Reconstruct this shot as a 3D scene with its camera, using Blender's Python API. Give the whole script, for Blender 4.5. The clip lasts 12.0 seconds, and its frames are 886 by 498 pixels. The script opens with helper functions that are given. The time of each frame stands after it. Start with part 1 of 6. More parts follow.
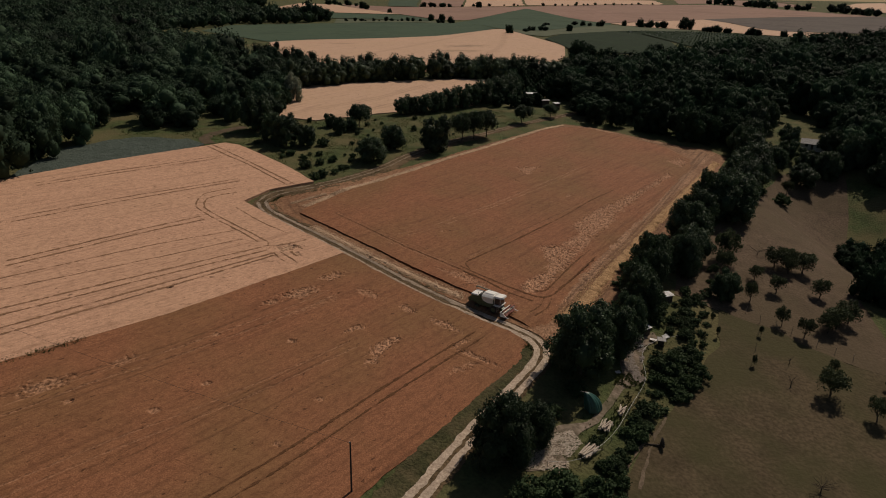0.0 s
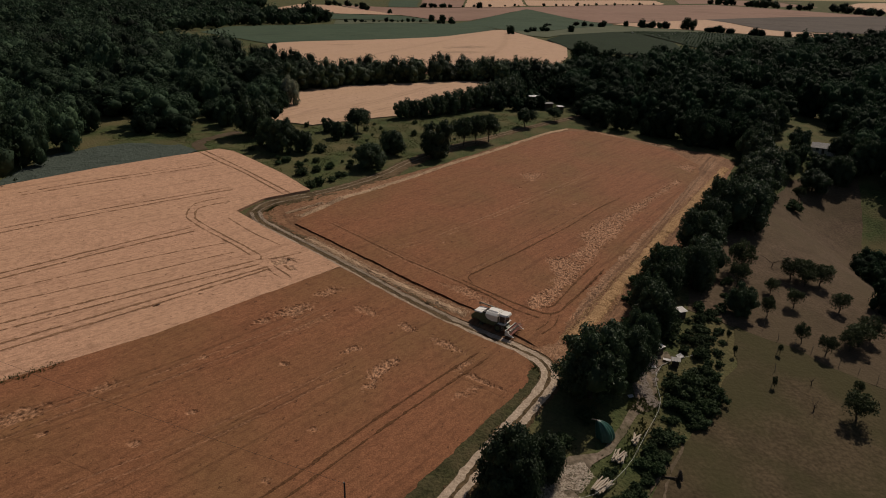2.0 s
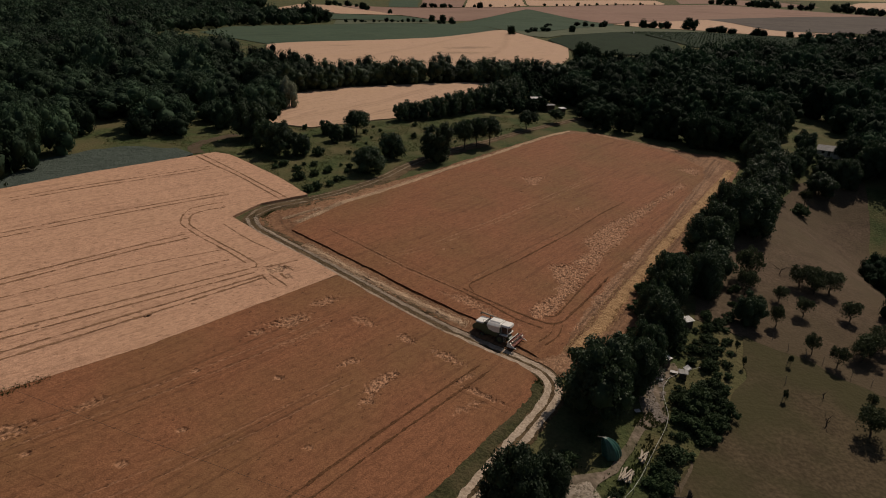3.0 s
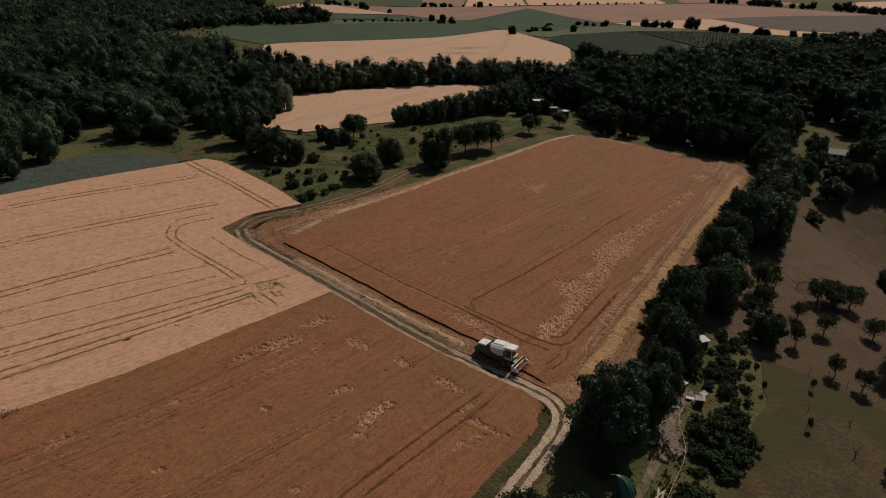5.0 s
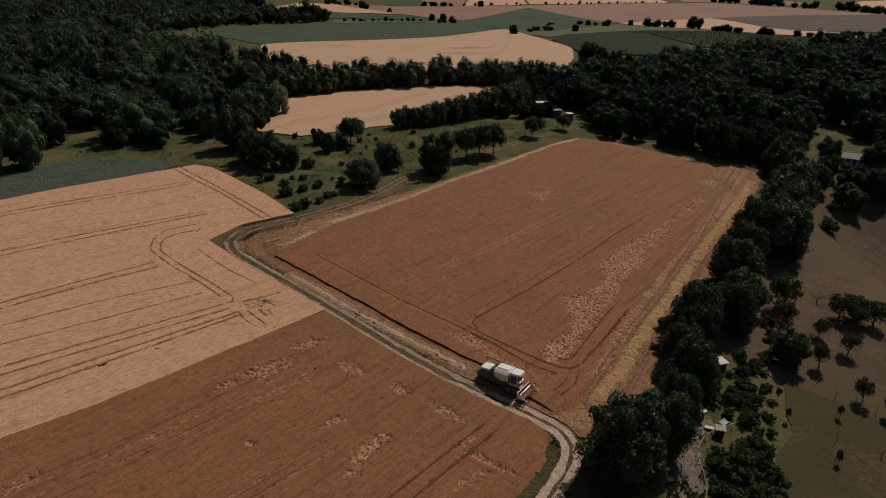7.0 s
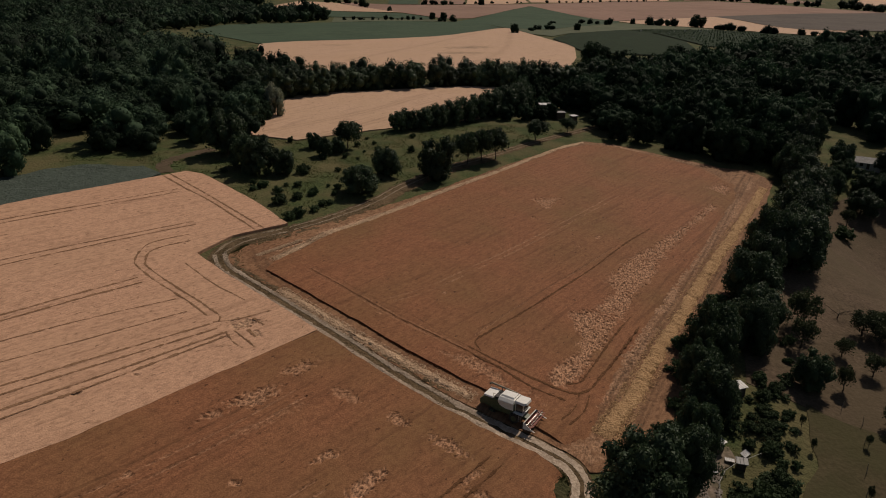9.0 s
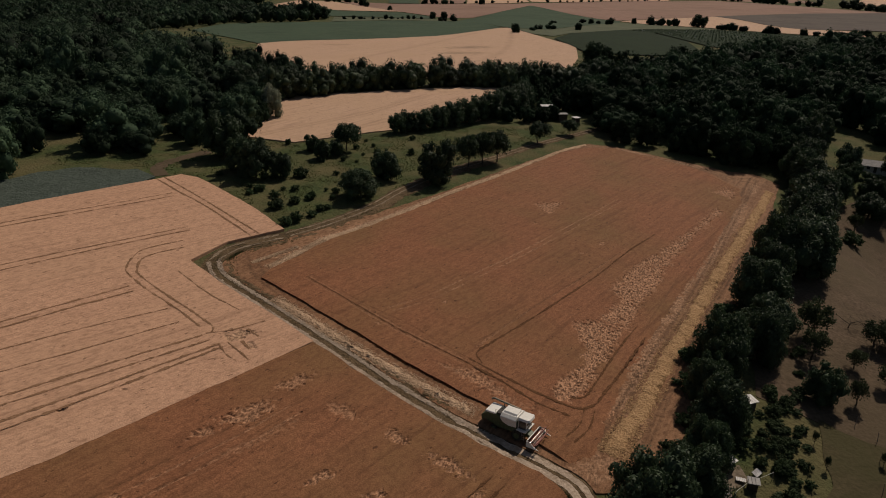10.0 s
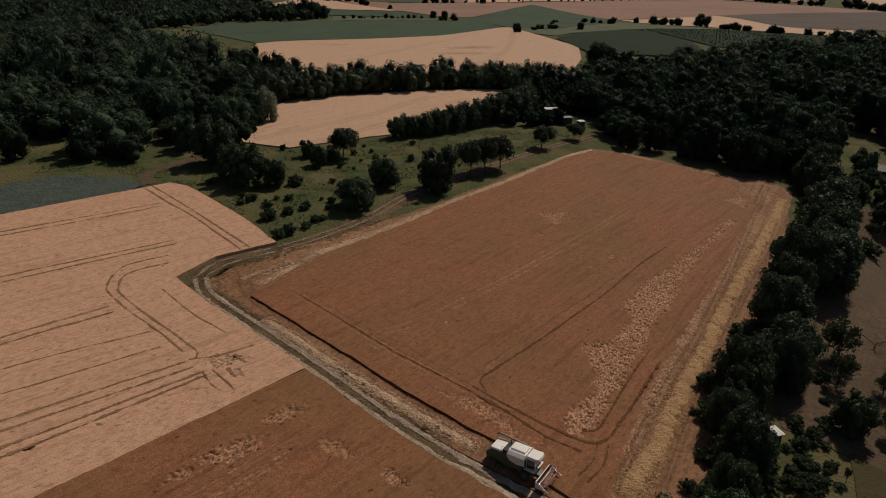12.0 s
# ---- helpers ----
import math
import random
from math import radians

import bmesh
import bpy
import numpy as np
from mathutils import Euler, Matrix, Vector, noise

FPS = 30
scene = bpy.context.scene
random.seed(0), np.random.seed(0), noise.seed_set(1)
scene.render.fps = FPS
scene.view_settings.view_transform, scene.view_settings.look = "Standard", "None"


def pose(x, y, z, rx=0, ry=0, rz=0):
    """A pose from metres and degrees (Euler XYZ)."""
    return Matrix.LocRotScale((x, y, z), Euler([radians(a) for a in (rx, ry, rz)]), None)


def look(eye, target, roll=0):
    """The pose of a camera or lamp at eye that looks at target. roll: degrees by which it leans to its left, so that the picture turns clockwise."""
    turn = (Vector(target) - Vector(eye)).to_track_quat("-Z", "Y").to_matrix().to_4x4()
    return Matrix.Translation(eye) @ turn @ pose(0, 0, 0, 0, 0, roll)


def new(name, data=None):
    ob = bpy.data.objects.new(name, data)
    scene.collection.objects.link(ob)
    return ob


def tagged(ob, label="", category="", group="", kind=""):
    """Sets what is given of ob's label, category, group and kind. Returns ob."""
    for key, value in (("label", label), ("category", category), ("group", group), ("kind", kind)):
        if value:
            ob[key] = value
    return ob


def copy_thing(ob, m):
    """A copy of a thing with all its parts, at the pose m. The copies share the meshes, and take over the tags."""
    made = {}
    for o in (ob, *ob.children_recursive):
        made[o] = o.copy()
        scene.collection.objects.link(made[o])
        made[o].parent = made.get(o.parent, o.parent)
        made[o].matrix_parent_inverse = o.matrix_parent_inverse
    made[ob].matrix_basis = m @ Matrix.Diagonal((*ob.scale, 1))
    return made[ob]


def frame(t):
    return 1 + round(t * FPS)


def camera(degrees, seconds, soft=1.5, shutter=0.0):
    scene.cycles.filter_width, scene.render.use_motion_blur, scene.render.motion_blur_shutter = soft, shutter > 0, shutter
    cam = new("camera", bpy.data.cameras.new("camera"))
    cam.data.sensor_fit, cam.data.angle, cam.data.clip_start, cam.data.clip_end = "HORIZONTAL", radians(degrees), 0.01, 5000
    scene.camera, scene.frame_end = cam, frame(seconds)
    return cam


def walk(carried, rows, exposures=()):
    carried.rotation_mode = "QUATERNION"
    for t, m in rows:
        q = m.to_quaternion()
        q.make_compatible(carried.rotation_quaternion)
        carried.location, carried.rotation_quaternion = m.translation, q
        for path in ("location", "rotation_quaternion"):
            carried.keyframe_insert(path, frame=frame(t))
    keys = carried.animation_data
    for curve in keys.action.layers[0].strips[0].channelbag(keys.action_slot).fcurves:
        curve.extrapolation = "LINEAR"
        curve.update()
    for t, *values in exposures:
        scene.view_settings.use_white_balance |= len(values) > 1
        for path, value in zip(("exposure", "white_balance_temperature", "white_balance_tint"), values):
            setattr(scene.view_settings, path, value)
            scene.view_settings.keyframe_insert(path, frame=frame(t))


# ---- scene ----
cam = camera(65.7, 12.0, 1.0)
PATH = [
    (0, (0.624, -121.728, 54.428), (0.611, -119.854, 53.73), 1.0),
    (0.5, (0.568, -120.001, 54.411), (0.554, -118.127, 53.714), 1.0),
    (1, (0.491, -118.208, 54.448), (0.478, -116.334, 53.752), 0.9),
    (1.5, (0.444, -116.327, 54.404), (0.43, -114.452, 53.708), 0.9),
    (2, (0.373, -114.396, 54.48), (0.358, -112.521, 53.783), 0.9),
    (2.5, (0.321, -112.403, 54.51), (0.306, -110.528, 53.813), 0.9),
    (3, (0.325, -110.452, 54.632), (0.309, -108.578, 53.935), 0.9),
    (5, (0.302, -102.298, 54.788), (0.285, -100.424, 54.089), 0.8),
    (5.5, (0.297, -100.19, 54.725), (0.28, -98.316, 54.026), 0.8),
    (6, (0.257, -98.158, 54.676), (0.24, -96.284, 53.976), 0.8),
    (6.5, (0.203, -96.08, 54.607), (0.185, -94.206, 53.908), 0.8),
    (7, (0.191, -94.0, 54.67), (0.173, -92.127, 53.969), 0.8),
    (9, (0.057, -86.258, 54.836), (0.038, -84.387, 54.131), 0.8),
    (9.5, (-0.053, -84.374, 54.937), (-0.072, -82.503, 54.231), 0.8),
    (10, (-0.069, -82.368, 55.028), (-0.088, -80.498, 54.321), 0.9),
    (10.5, (-0.112, -80.283, 55.093), (-0.131, -78.413, 54.384), 0.9),
    (11, (-0.239, -78.308, 55.132), (-0.259, -76.438, 54.423), 0.9),
    (11.5, (-0.304, -76.271, 55.151), (-0.324, -74.402, 54.441), 0.9),
    (12, (-0.345, -74.185, 55.174), (-0.365, -72.315, 54.464), 0.9),
]
walk(cam, [(t, look(eye, target, roll)) for t, eye, target, roll in PATH],
     exposures=[(0, -0.45, 7300, 15), (5, -0.47, 7300, 15), (12, -0.51, 7300, 15)])

# ---- world, sun and exposure ----
SUN_AZ, SUN_EL = radians(36), radians(48)   # clockwise from +y; above the horizon
world = bpy.data.worlds.new("sky")
scene.world = world
world.use_nodes = True
wn = world.node_tree.nodes
sky = wn.new("ShaderNodeTexSky")
sky.sky_type = "NISHITA"
sky.sun_disc = False
sky.sun_elevation, sky.sun_rotation = SUN_EL, SUN_AZ
world.node_tree.links.new(sky.outputs["Color"], wn["Background"].inputs["Color"])
wn["Background"].inputs["Strength"].default_value = 0.042
sun_data = bpy.data.lights.new("sun", "SUN")
sun_data.energy, sun_data.angle, sun_data.color = 3.5, radians(0.5), (1.0, 0.94, 0.86)
sun = new("sun", sun_data)
sun.matrix_world = look((0, 0, 200), (-math.sin(SUN_AZ) * 200 / math.tan(SUN_EL), -math.cos(SUN_AZ) * 200 / math.tan(SUN_EL), 0))


# ---- lie of the land ----
def ground_z(x, y):
    """Height of the land: a slope that falls towards the orchard and climbs gently to the far fields."""
    x, y = np.asarray(x, float), np.asarray(y, float)
    u, v = 3 * np.tanh(x / 300), 2.2 * np.tanh(y / 330)
    dip = np.exp(-((x - 128) / 28) ** 2 - ((y - 72) / 50) ** 2)
    z = -1.1 - 9.51 * u + 16.05 * v - 1.09 * u * u + 4.63 * u * v - 3.14 * v * v - 15.09 * dip
    return z + 40 * (1 - np.exp(-np.maximum(y - 900, 0) / 1500))


def gz(x, y):
    return float(ground_z(x, y))


def patchy(x, y, size, seed=0):
    """Smooth random values from 0 to 1 over the plan, size metres across."""
    x, y = np.asarray(x, float) / size, np.asarray(y, float) / size
    i, j = np.floor(x).astype(np.int64), np.floor(y).astype(np.int64)
    f, g = x - i, y - j
    f, g = f * f * (3 - 2 * f), g * g * (3 - 2 * g)

    def cell(a, b):
        h = (a * 374761393 + b * 668265263 + seed * 974711) & 0x7FFFFFFF
        h = ((h ^ (h >> 13)) * 1274126177) & 0x7FFFFFFF
        return ((h ^ (h >> 16)) & 0xFFFF) / 65535.0
    return (cell(i, j) * (1 - f) + cell(i + 1, j) * f) * (1 - g) + (cell(i, j + 1) * (1 - f) + cell(i + 1, j + 1) * f) * g


# ---- mesh helpers ----
def solid(name, verts, faces, mats, smooth=False, index=None):
    """A mesh from an array of places and an array of faces of one size."""
    verts, faces = np.asarray(verts, np.float32), np.asarray(faces, np.int32)
    me = bpy.data.meshes.new(name)
    n, k = faces.shape
    me.vertices.add(len(verts))
    me.vertices.foreach_set("co", verts.ravel())
    me.loops.add(n * k)
    me.loops.foreach_set("vertex_index", faces.ravel())
    me.polygons.add(n)
    me.polygons.foreach_set("loop_start", np.arange(0, n * k, k, dtype=np.int32))
    me.polygons.foreach_set("use_smooth", np.array(np.broadcast_to(np.asarray(smooth, bool), n)))
    for m in (mats if isinstance(mats, (list, tuple)) else [mats]):
        me.materials.append(m)
    if index is not None:
        me.polygons.foreach_set("material_index", np.asarray(index, np.int32))
    me.update(calc_edges=True)
    return me


def part(name, bm, material, parent=None, label="", smooth=False):
    """Links a bmesh as one mesh object, under its thing where there is one."""
    me = bpy.data.meshes.new(name)
    bm.normal_update()
    bm.to_mesh(me)
    bm.free()
    me.materials.append(material)
    if smooth:
        me.polygons.foreach_set("use_smooth", np.full(len(me.polygons), True))
    ob = new(name, me)
    ob.parent = parent
    if label:
        ob["label"] = label
    return ob


def thing(name, m, label, category, group="", kind=""):
    ob = new(name)
    ob.matrix_world = m
    ob.empty_display_size = 0.3
    return tagged(ob, label, category, group, kind)


def block(bm, x0, x1, y0, y1, z0, z1, bevel=0.03, taper=None):
    """A bevelled box; taper: (sx, sy) of its top."""
    out = bmesh.ops.create_cube(bm, size=1)["verts"]
    for v in out:
        top = v.co.z > 0
        sx, sy = taper if taper and top else (1, 1)
        v.co = Vector(((x0 + x1) / 2 + v.co.x * (x1 - x0) * sx, (y0 + y1) / 2 + v.co.y * (y1 - y0) * sy, z1 if top else z0))
    if bevel:
        edges = list({e for v in out for e in v.link_edges})
        bmesh.ops.bevel(bm, geom=edges, offset=bevel, segments=2, affect="EDGES", profile=0.5)


def prism(bm, outline, y0, y1, bevel=0.03):
    """A side outline of (x, z) points pushed out from y0 to y1."""
    a = [bm.verts.new((x, y0, z)) for x, z in outline]
    b = [bm.verts.new((x, y1, z)) for x, z in outline]
    faces = [bm.faces.new(a), bm.faces.new(b[::-1])]
    for i in range(len(a)):
        j = (i + 1) % len(a)
        faces.append(bm.faces.new((a[j], a[i], b[i], b[j])))
    bmesh.ops.recalc_face_normals(bm, faces=faces)
    if bevel:
        bmesh.ops.bevel(bm, geom=list({e for f in faces for e in f.edges}), offset=bevel, segments=2, affect="EDGES", profile=0.5)


def rod(bm, p, q, r0, r1=None, sides=8):
    """A tapered round bar from p to q."""
    p, q = Vector(p), Vector(q)
    d = q - p
    m = Matrix.Translation((p + q) / 2) @ d.to_track_quat("Z", "Y").to_matrix().to_4x4()
    bmesh.ops.create_cone(bm, cap_ends=True, segments=sides, radius1=r0, radius2=r0 if r1 is None else r1, depth=d.length, matrix=m)


def wheel_round(bm, x, y, z, r, w, sides=24):
    bmesh.ops.create_cone(bm, cap_ends=True, segments=sides, radius1=r, radius2=r, depth=w,
                          matrix=Matrix.Translation((x, y, z)) @ Matrix.Rotation(math.pi / 2, 4, "X"))


# ---- materials ----
def shader(name, rough=0.9, metal=0.0, spec=0.2):
    m = bpy.data.materials.new(name)
    m.use_nodes = True
    n, l = m.node_tree.nodes, m.node_tree.links
    p = n["Principled BSDF"]
    p.inputs["Roughness"].default_value, p.inputs["Metallic"].default_value = rough, metal
    p.inputs["Specular IOR Level"].default_value = spec
    return m, n, l, p


def rgb(n, l, a, b, fac):
    mix = n.new("ShaderNodeMix")
    mix.data_type = "RGBA"
    for sock, v in ((mix.inputs[6], a), (mix.inputs[7], b), (mix.inputs[0], fac)):
        if isinstance(v, (tuple, float, int)):
            sock.default_value = (*v, 1) if isinstance(v, tuple) else v
        else:
            l.new(v, sock)
    return mix.outputs[2]


def grain(n, l, scale, detail=4.0, stretch=None, turn=0.0, lo=0.3, hi=0.7, source="Position"):
    """A noise at a real size (features per metre), spread to lo..hi."""
    if source == "Position":
        where = n.new("ShaderNodeNewGeometry").outputs["Position"]
    else:
        where = n.new("ShaderNodeTexCoord").outputs["Object"]
    if stretch:
        mp = n.new("ShaderNodeMapping")
        mp.inputs["Rotation"].default_value = (0, 0, turn)
        mp.inputs["Scale"].default_value = (1, 1, 1)
        l.new(where, mp.inputs["Vector"])
        sc = n.new("ShaderNodeMapping")
        sc.inputs["Scale"].default_value = stretch
        l.new(mp.outputs[0], sc.inputs["Vector"])
        where = sc.outputs[0]
    t = n.new("ShaderNodeTexNoise")
    t.inputs["Scale"].default_value, t.inputs["Detail"].default_value = scale, detail
    l.new(where, t.inputs["Vector"])
    r = n.new("ShaderNodeMapRange")
    r.inputs[1].default_value, r.inputs[2].default_value = lo, hi
    l.new(t.outputs[0], r.inputs[0])
    return r.outputs[0]


def bumped(n, l, p, height, strength, distance):
    b = n.new("ShaderNodeBump")
    b.inputs["Strength"].default_value, b.inputs["Distance"].default_value = strength, distance
    l.new(height, b.inputs["Height"])
    l.new(b.outputs[0], p.inputs["Normal"])


def earth(name, dark, light, tint, big=0.06, fine=2.5, bump=0.6, rough=0.95, stretch=None, turn=0.0, amount=0.6):
    """Soil, grass and stubble: two colours in fine grain, a tint in broad patches."""
    m, n, l, p = shader(name, rough, spec=0.1)
    g = grain(n, l, fine, 6.0, stretch, turn)
    base = rgb(n, l, dark, light, g)
    half = n.new("ShaderNodeMath")
    half.operation = "MULTIPLY"
    half.inputs[1].default_value = 0.45
    l.new(grain(n, l, fine * 0.14, 5.0, lo=0.42, hi=0.7), half.inputs[0])
    base = rgb(n, l, base, tuple(0.6 * v for v in dark), half.outputs[0])
    broad = grain(n, l, big, 5.0, lo=0.38, hi=0.66)
    k = n.new("ShaderNodeMath")
    k.operation = "MULTIPLY"
    k.inputs[1].default_value = amount
    l.new(broad, k.inputs[0])
    l.new(rgb(n, l, base, tint, k.outputs[0]), p.inputs["Base Color"])
    bumped(n, l, p, g, bump, 0.15)
    return m


def crop(name, dark, light, tint, lodged, soil, turn, drill=0.5, speck=0.3):
    """Standing corn: drill rows, broad patches, flattened places and wheel ruts."""
    m, n, l, p = shader(name, 0.85, spec=0.15)
    rows = grain(n, l, 1.0, 4.0, (0.05, 1.5, 1), turn, 0.42, 0.75)
    fine = grain(n, l, 4.5, 6.0, lo=0.3, hi=0.7)
    base = rgb(n, l, dark, light, fine)
    base = rgb(n, l, base, tint, grain(n, l, 0.045, 6.0, lo=0.4, hi=0.72))
    spots = n.new("ShaderNodeMath")
    spots.operation = "MULTIPLY"
    spots.inputs[1].default_value = 0.35
    l.new(grain(n, l, 0.5, 6.0, lo=0.5, hi=0.75), spots.inputs[0])
    base = rgb(n, l, base, tuple(0.75 * v for v in dark), spots.outputs[0])
    k = n.new("ShaderNodeMath")
    k.operation = "MULTIPLY"
    k.inputs[1].default_value = drill
    l.new(rows, k.inputs[0])
    base = rgb(n, l, base, tuple(0.72 * v for v in dark), k.outputs[0])
    streak = grain(n, l, 1.0, 5.0, (0.95, 2.3, 1), turn, 0.48, 0.66)
    k = n.new("ShaderNodeMath")
    k.operation = "MULTIPLY"
    k.inputs[1].default_value = speck
    l.new(streak, k.inputs[0])
    base = rgb(n, l, base, tuple(0.6 * v for v in dark), k.outputs[0])
    k = n.new("ShaderNodeMath")
    k.operation = "MULTIPLY"
    k.inputs[1].default_value = 0.75
    l.new(grain(n, l, 1.1, 3.0, (0.7, 1.4, 1), turn, 0.66, 0.72), k.inputs[0])
    base = rgb(n, l, base, tuple(0.35 * v for v in dark), k.outputs[0])
    k = n.new("ShaderNodeMath")
    k.operation = "MULTIPLY"
    k.inputs[1].default_value = 0.28
    l.new(grain(n, l, 1.0, 2.0, (0.05, 0.8, 1), turn, 0.6, 0.66), k.inputs[0])
    base = rgb(n, l, base, tuple(0.55 * v for v in dark), k.outputs[0])
    for attr, col in (("flat", lodged), ("rut", soil)):
        at = n.new("ShaderNodeAttribute")
        at.attribute_name = attr
        strands = grain(n, l, 3.6, 4.0, (1.0, 0.5, 1), turn + 1.2, 0.38, 0.6)
        base = rgb(n, l, base, rgb(n, l, tuple(0.34 * v for v in col), tuple(1.3 * v for v in col), strands), at.outputs["Fac"])
    l.new(base, p.inputs["Base Color"])
    bumped(n, l, p, fine, 0.35, 0.12)
    return m


def leaves(name, a, b, c, shine=0.12, rough=0.75):
    """Foliage: each clump its own shade, each tree its own tint."""
    m, n, l, p = shader(name, rough, spec=shine)
    geo = n.new("ShaderNodeNewGeometry")
    base = rgb(n, l, a, b, geo.outputs["Random Per Island"])
    base = rgb(n, l, base, c, grain(n, l, 0.11, 2.0, lo=0.35, hi=0.65))
    info = n.new("ShaderNodeObjectInfo")
    hue = n.new("ShaderNodeHueSaturation")
    r = n.new("ShaderNodeMapRange")
    r.inputs[3].default_value, r.inputs[4].default_value = 0.75, 1.25
    l.new(info.outputs["Random"], r.inputs[0])
    own = n.new("ShaderNodeAttribute")
    own.attribute_name = "tint"
    add = n.new("ShaderNodeMath")
    l.new(r.outputs[0], add.inputs[0])
    l.new(own.outputs["Fac"], add.inputs[1])
    l.new(add.outputs[0], hue.inputs["Value"])
    l.new(base, hue.inputs["Color"])
    l.new(hue.outputs[0], p.inputs["Base Color"])
    tr = n.new("ShaderNodeBsdfTranslucent")
    l.new(hue.outputs[0], tr.inputs["Color"])
    mix = n.new("ShaderNodeMixShader")
    mix.inputs[0].default_value = 0.24
    l.new(p.outputs[0], mix.inputs[1])
    l.new(tr.outputs[0], mix.inputs[2])
    l.new(mix.outputs[0], n["Material Output"].inputs["Surface"])
    return m


def plain(name, a, b, rough=0.5, metal=0.0, scale=3.0, bump=0.15, spec=0.4):
    """Paint, metal, bark and the like, worn and dusty."""
    m, n, l, p = shader(name, rough, metal, spec)
    g = grain(n, l, scale, 6.0, source="Object")
    l.new(rgb(n, l, a, b, g), p.inputs["Base Color"])
    bumped(n, l, p, g, bump, 0.02)
    return m


ROWS = radians(-52)
GRASS = earth("rough_grass", (0.036, 0.052, 0.019), (0.086, 0.108, 0.04), (0.13, 0.106, 0.052), 0.1, 1.6, 0.9, amount=0.8)
VERGE = earth("verge_grass", (0.05, 0.035, 0.018), (0.15, 0.102, 0.056), (0.2, 0.135, 0.078), 0.35, 2.0, 0.9, amount=0.6)
GREEN_VERGE = earth("green_verge", (0.026, 0.03, 0.013), (0.085, 0.08, 0.036), (0.12, 0.092, 0.05), 0.35, 2.0, 0.9, amount=0.6)
DRY = earth("dry_meadow", (0.076, 0.053, 0.035), (0.148, 0.105, 0.071), (0.09, 0.069, 0.041), 0.08, 1.6, 0.4, amount=0.7)
PASTURE = earth("pasture", (0.06, 0.045, 0.025), (0.12, 0.088, 0.053), (0.06, 0.055, 0.025), 0.09, 1.6, 0.4, amount=0.85)
YARD = earth("yard_soil", (0.15, 0.112, 0.085), (0.33, 0.26, 0.2), (0.075, 0.07, 0.036), 0.35, 1.6, 0.3, amount=0.75)
TRACK = earth("wheel_track", (0.28, 0.21, 0.15), (0.6, 0.48, 0.37), (0.47, 0.37, 0.285), 0.3, 2.5, 0.5)
DULL_TRACK = earth("dull_wheel_track", (0.15, 0.112, 0.076), (0.36, 0.28, 0.2), (0.25, 0.19, 0.135), 0.3, 2.5, 0.5)
STUBBLE = crop("stubble", (0.165, 0.078, 0.04), (0.31, 0.158, 0.084), (0.33, 0.182, 0.1), (0.45, 0.265, 0.16), (0.1, 0.052, 0.026), radians(-60), 0.5, 0.6)
WORN = earth("worn_earth", (0.12, 0.088, 0.06), (0.19, 0.142, 0.1), (0.1, 0.08, 0.05), 0.3, 2.0, 0.4)
STRAW = earth("straw", (0.34, 0.22, 0.13), (0.62, 0.43, 0.29), (0.5, 0.34, 0.22), 0.4, 3.0, 0.9)
GOLD_STRAW = earth("golden_straw", (0.22, 0.122, 0.056), (0.58, 0.37, 0.2), (0.43, 0.265, 0.138), 0.4, 3.0, 0.9)
LIGHT_CORN = crop("pale_corn", (0.45, 0.25, 0.155), (0.66, 0.398, 0.264), (0.545, 0.325, 0.207), (0.44, 0.28, 0.175), (0.3, 0.185, 0.11), radians(-45), 0.3, 0.5)
DARK_CORN = crop("red_brown_corn", (0.188, 0.077, 0.037), (0.352, 0.152, 0.077), (0.216, 0.116, 0.051), (0.42, 0.225, 0.13), (0.085, 0.042, 0.02), ROWS, 0.34, 0.42)
RUTS = {"pale_corn": earth("pale_rut", (0.17, 0.092, 0.05), (0.34, 0.195, 0.115), (0.26, 0.15, 0.088), 0.3, 3.0, 0.5),
        "red_brown_corn": earth("brown_rut", (0.075, 0.034, 0.016), (0.19, 0.09, 0.044), (0.13, 0.064, 0.03), 0.3, 3.0, 0.5)}
BLUE_CROP = earth("blue_grey_crop", (0.05, 0.068, 0.054), (0.096, 0.115, 0.098), (0.07, 0.09, 0.074), 0.1, 2.0, 0.9)
FAR_PALE = crop("far_pale_corn", (0.47, 0.295, 0.195), (0.6, 0.4, 0.275), (0.52, 0.34, 0.22), (0.3, 0.2, 0.125), (0.32, 0.2, 0.12), radians(-60), 0.3, 0.1)
FAR_BROWN = earth("far_brown_field", (0.25, 0.155, 0.115), (0.32, 0.2, 0.155), (0.29, 0.19, 0.14), 0.006, 0.1, 0.2)
FAR_GREEN = earth("far_green_field", (0.046, 0.076, 0.046), (0.072, 0.1, 0.06), (0.055, 0.088, 0.054), 0.008, 0.2, 0.2)
FAR_MEADOW = earth("far_meadow", (0.085, 0.1, 0.062), (0.13, 0.14, 0.085), (0.1, 0.115, 0.07), 0.01, 0.2, 0.2)
# Grey-brown of a cloud's shadow on the far hill, put into the colour
FAR_CLOUD_SHADE = earth("far_cloud_shaded_field", (0.095, 0.078, 0.066), (0.14, 0.115, 0.098), (0.115, 0.1, 0.085), 0.008, 0.15, 0.2)
VINEYARD = earth("vineyard_rows", (0.01, 0.022, 0.009), (0.022, 0.04, 0.016), (0.015, 0.028, 0.011), 0.02, 0.6, 0.6, stretch=(0.06, 1.0, 1), turn=radians(30))
LEAF = leaves("tree_leaves", (0.03, 0.055, 0.027), (0.055, 0.088, 0.041), (0.037, 0.06, 0.031), 0.22, 0.6)
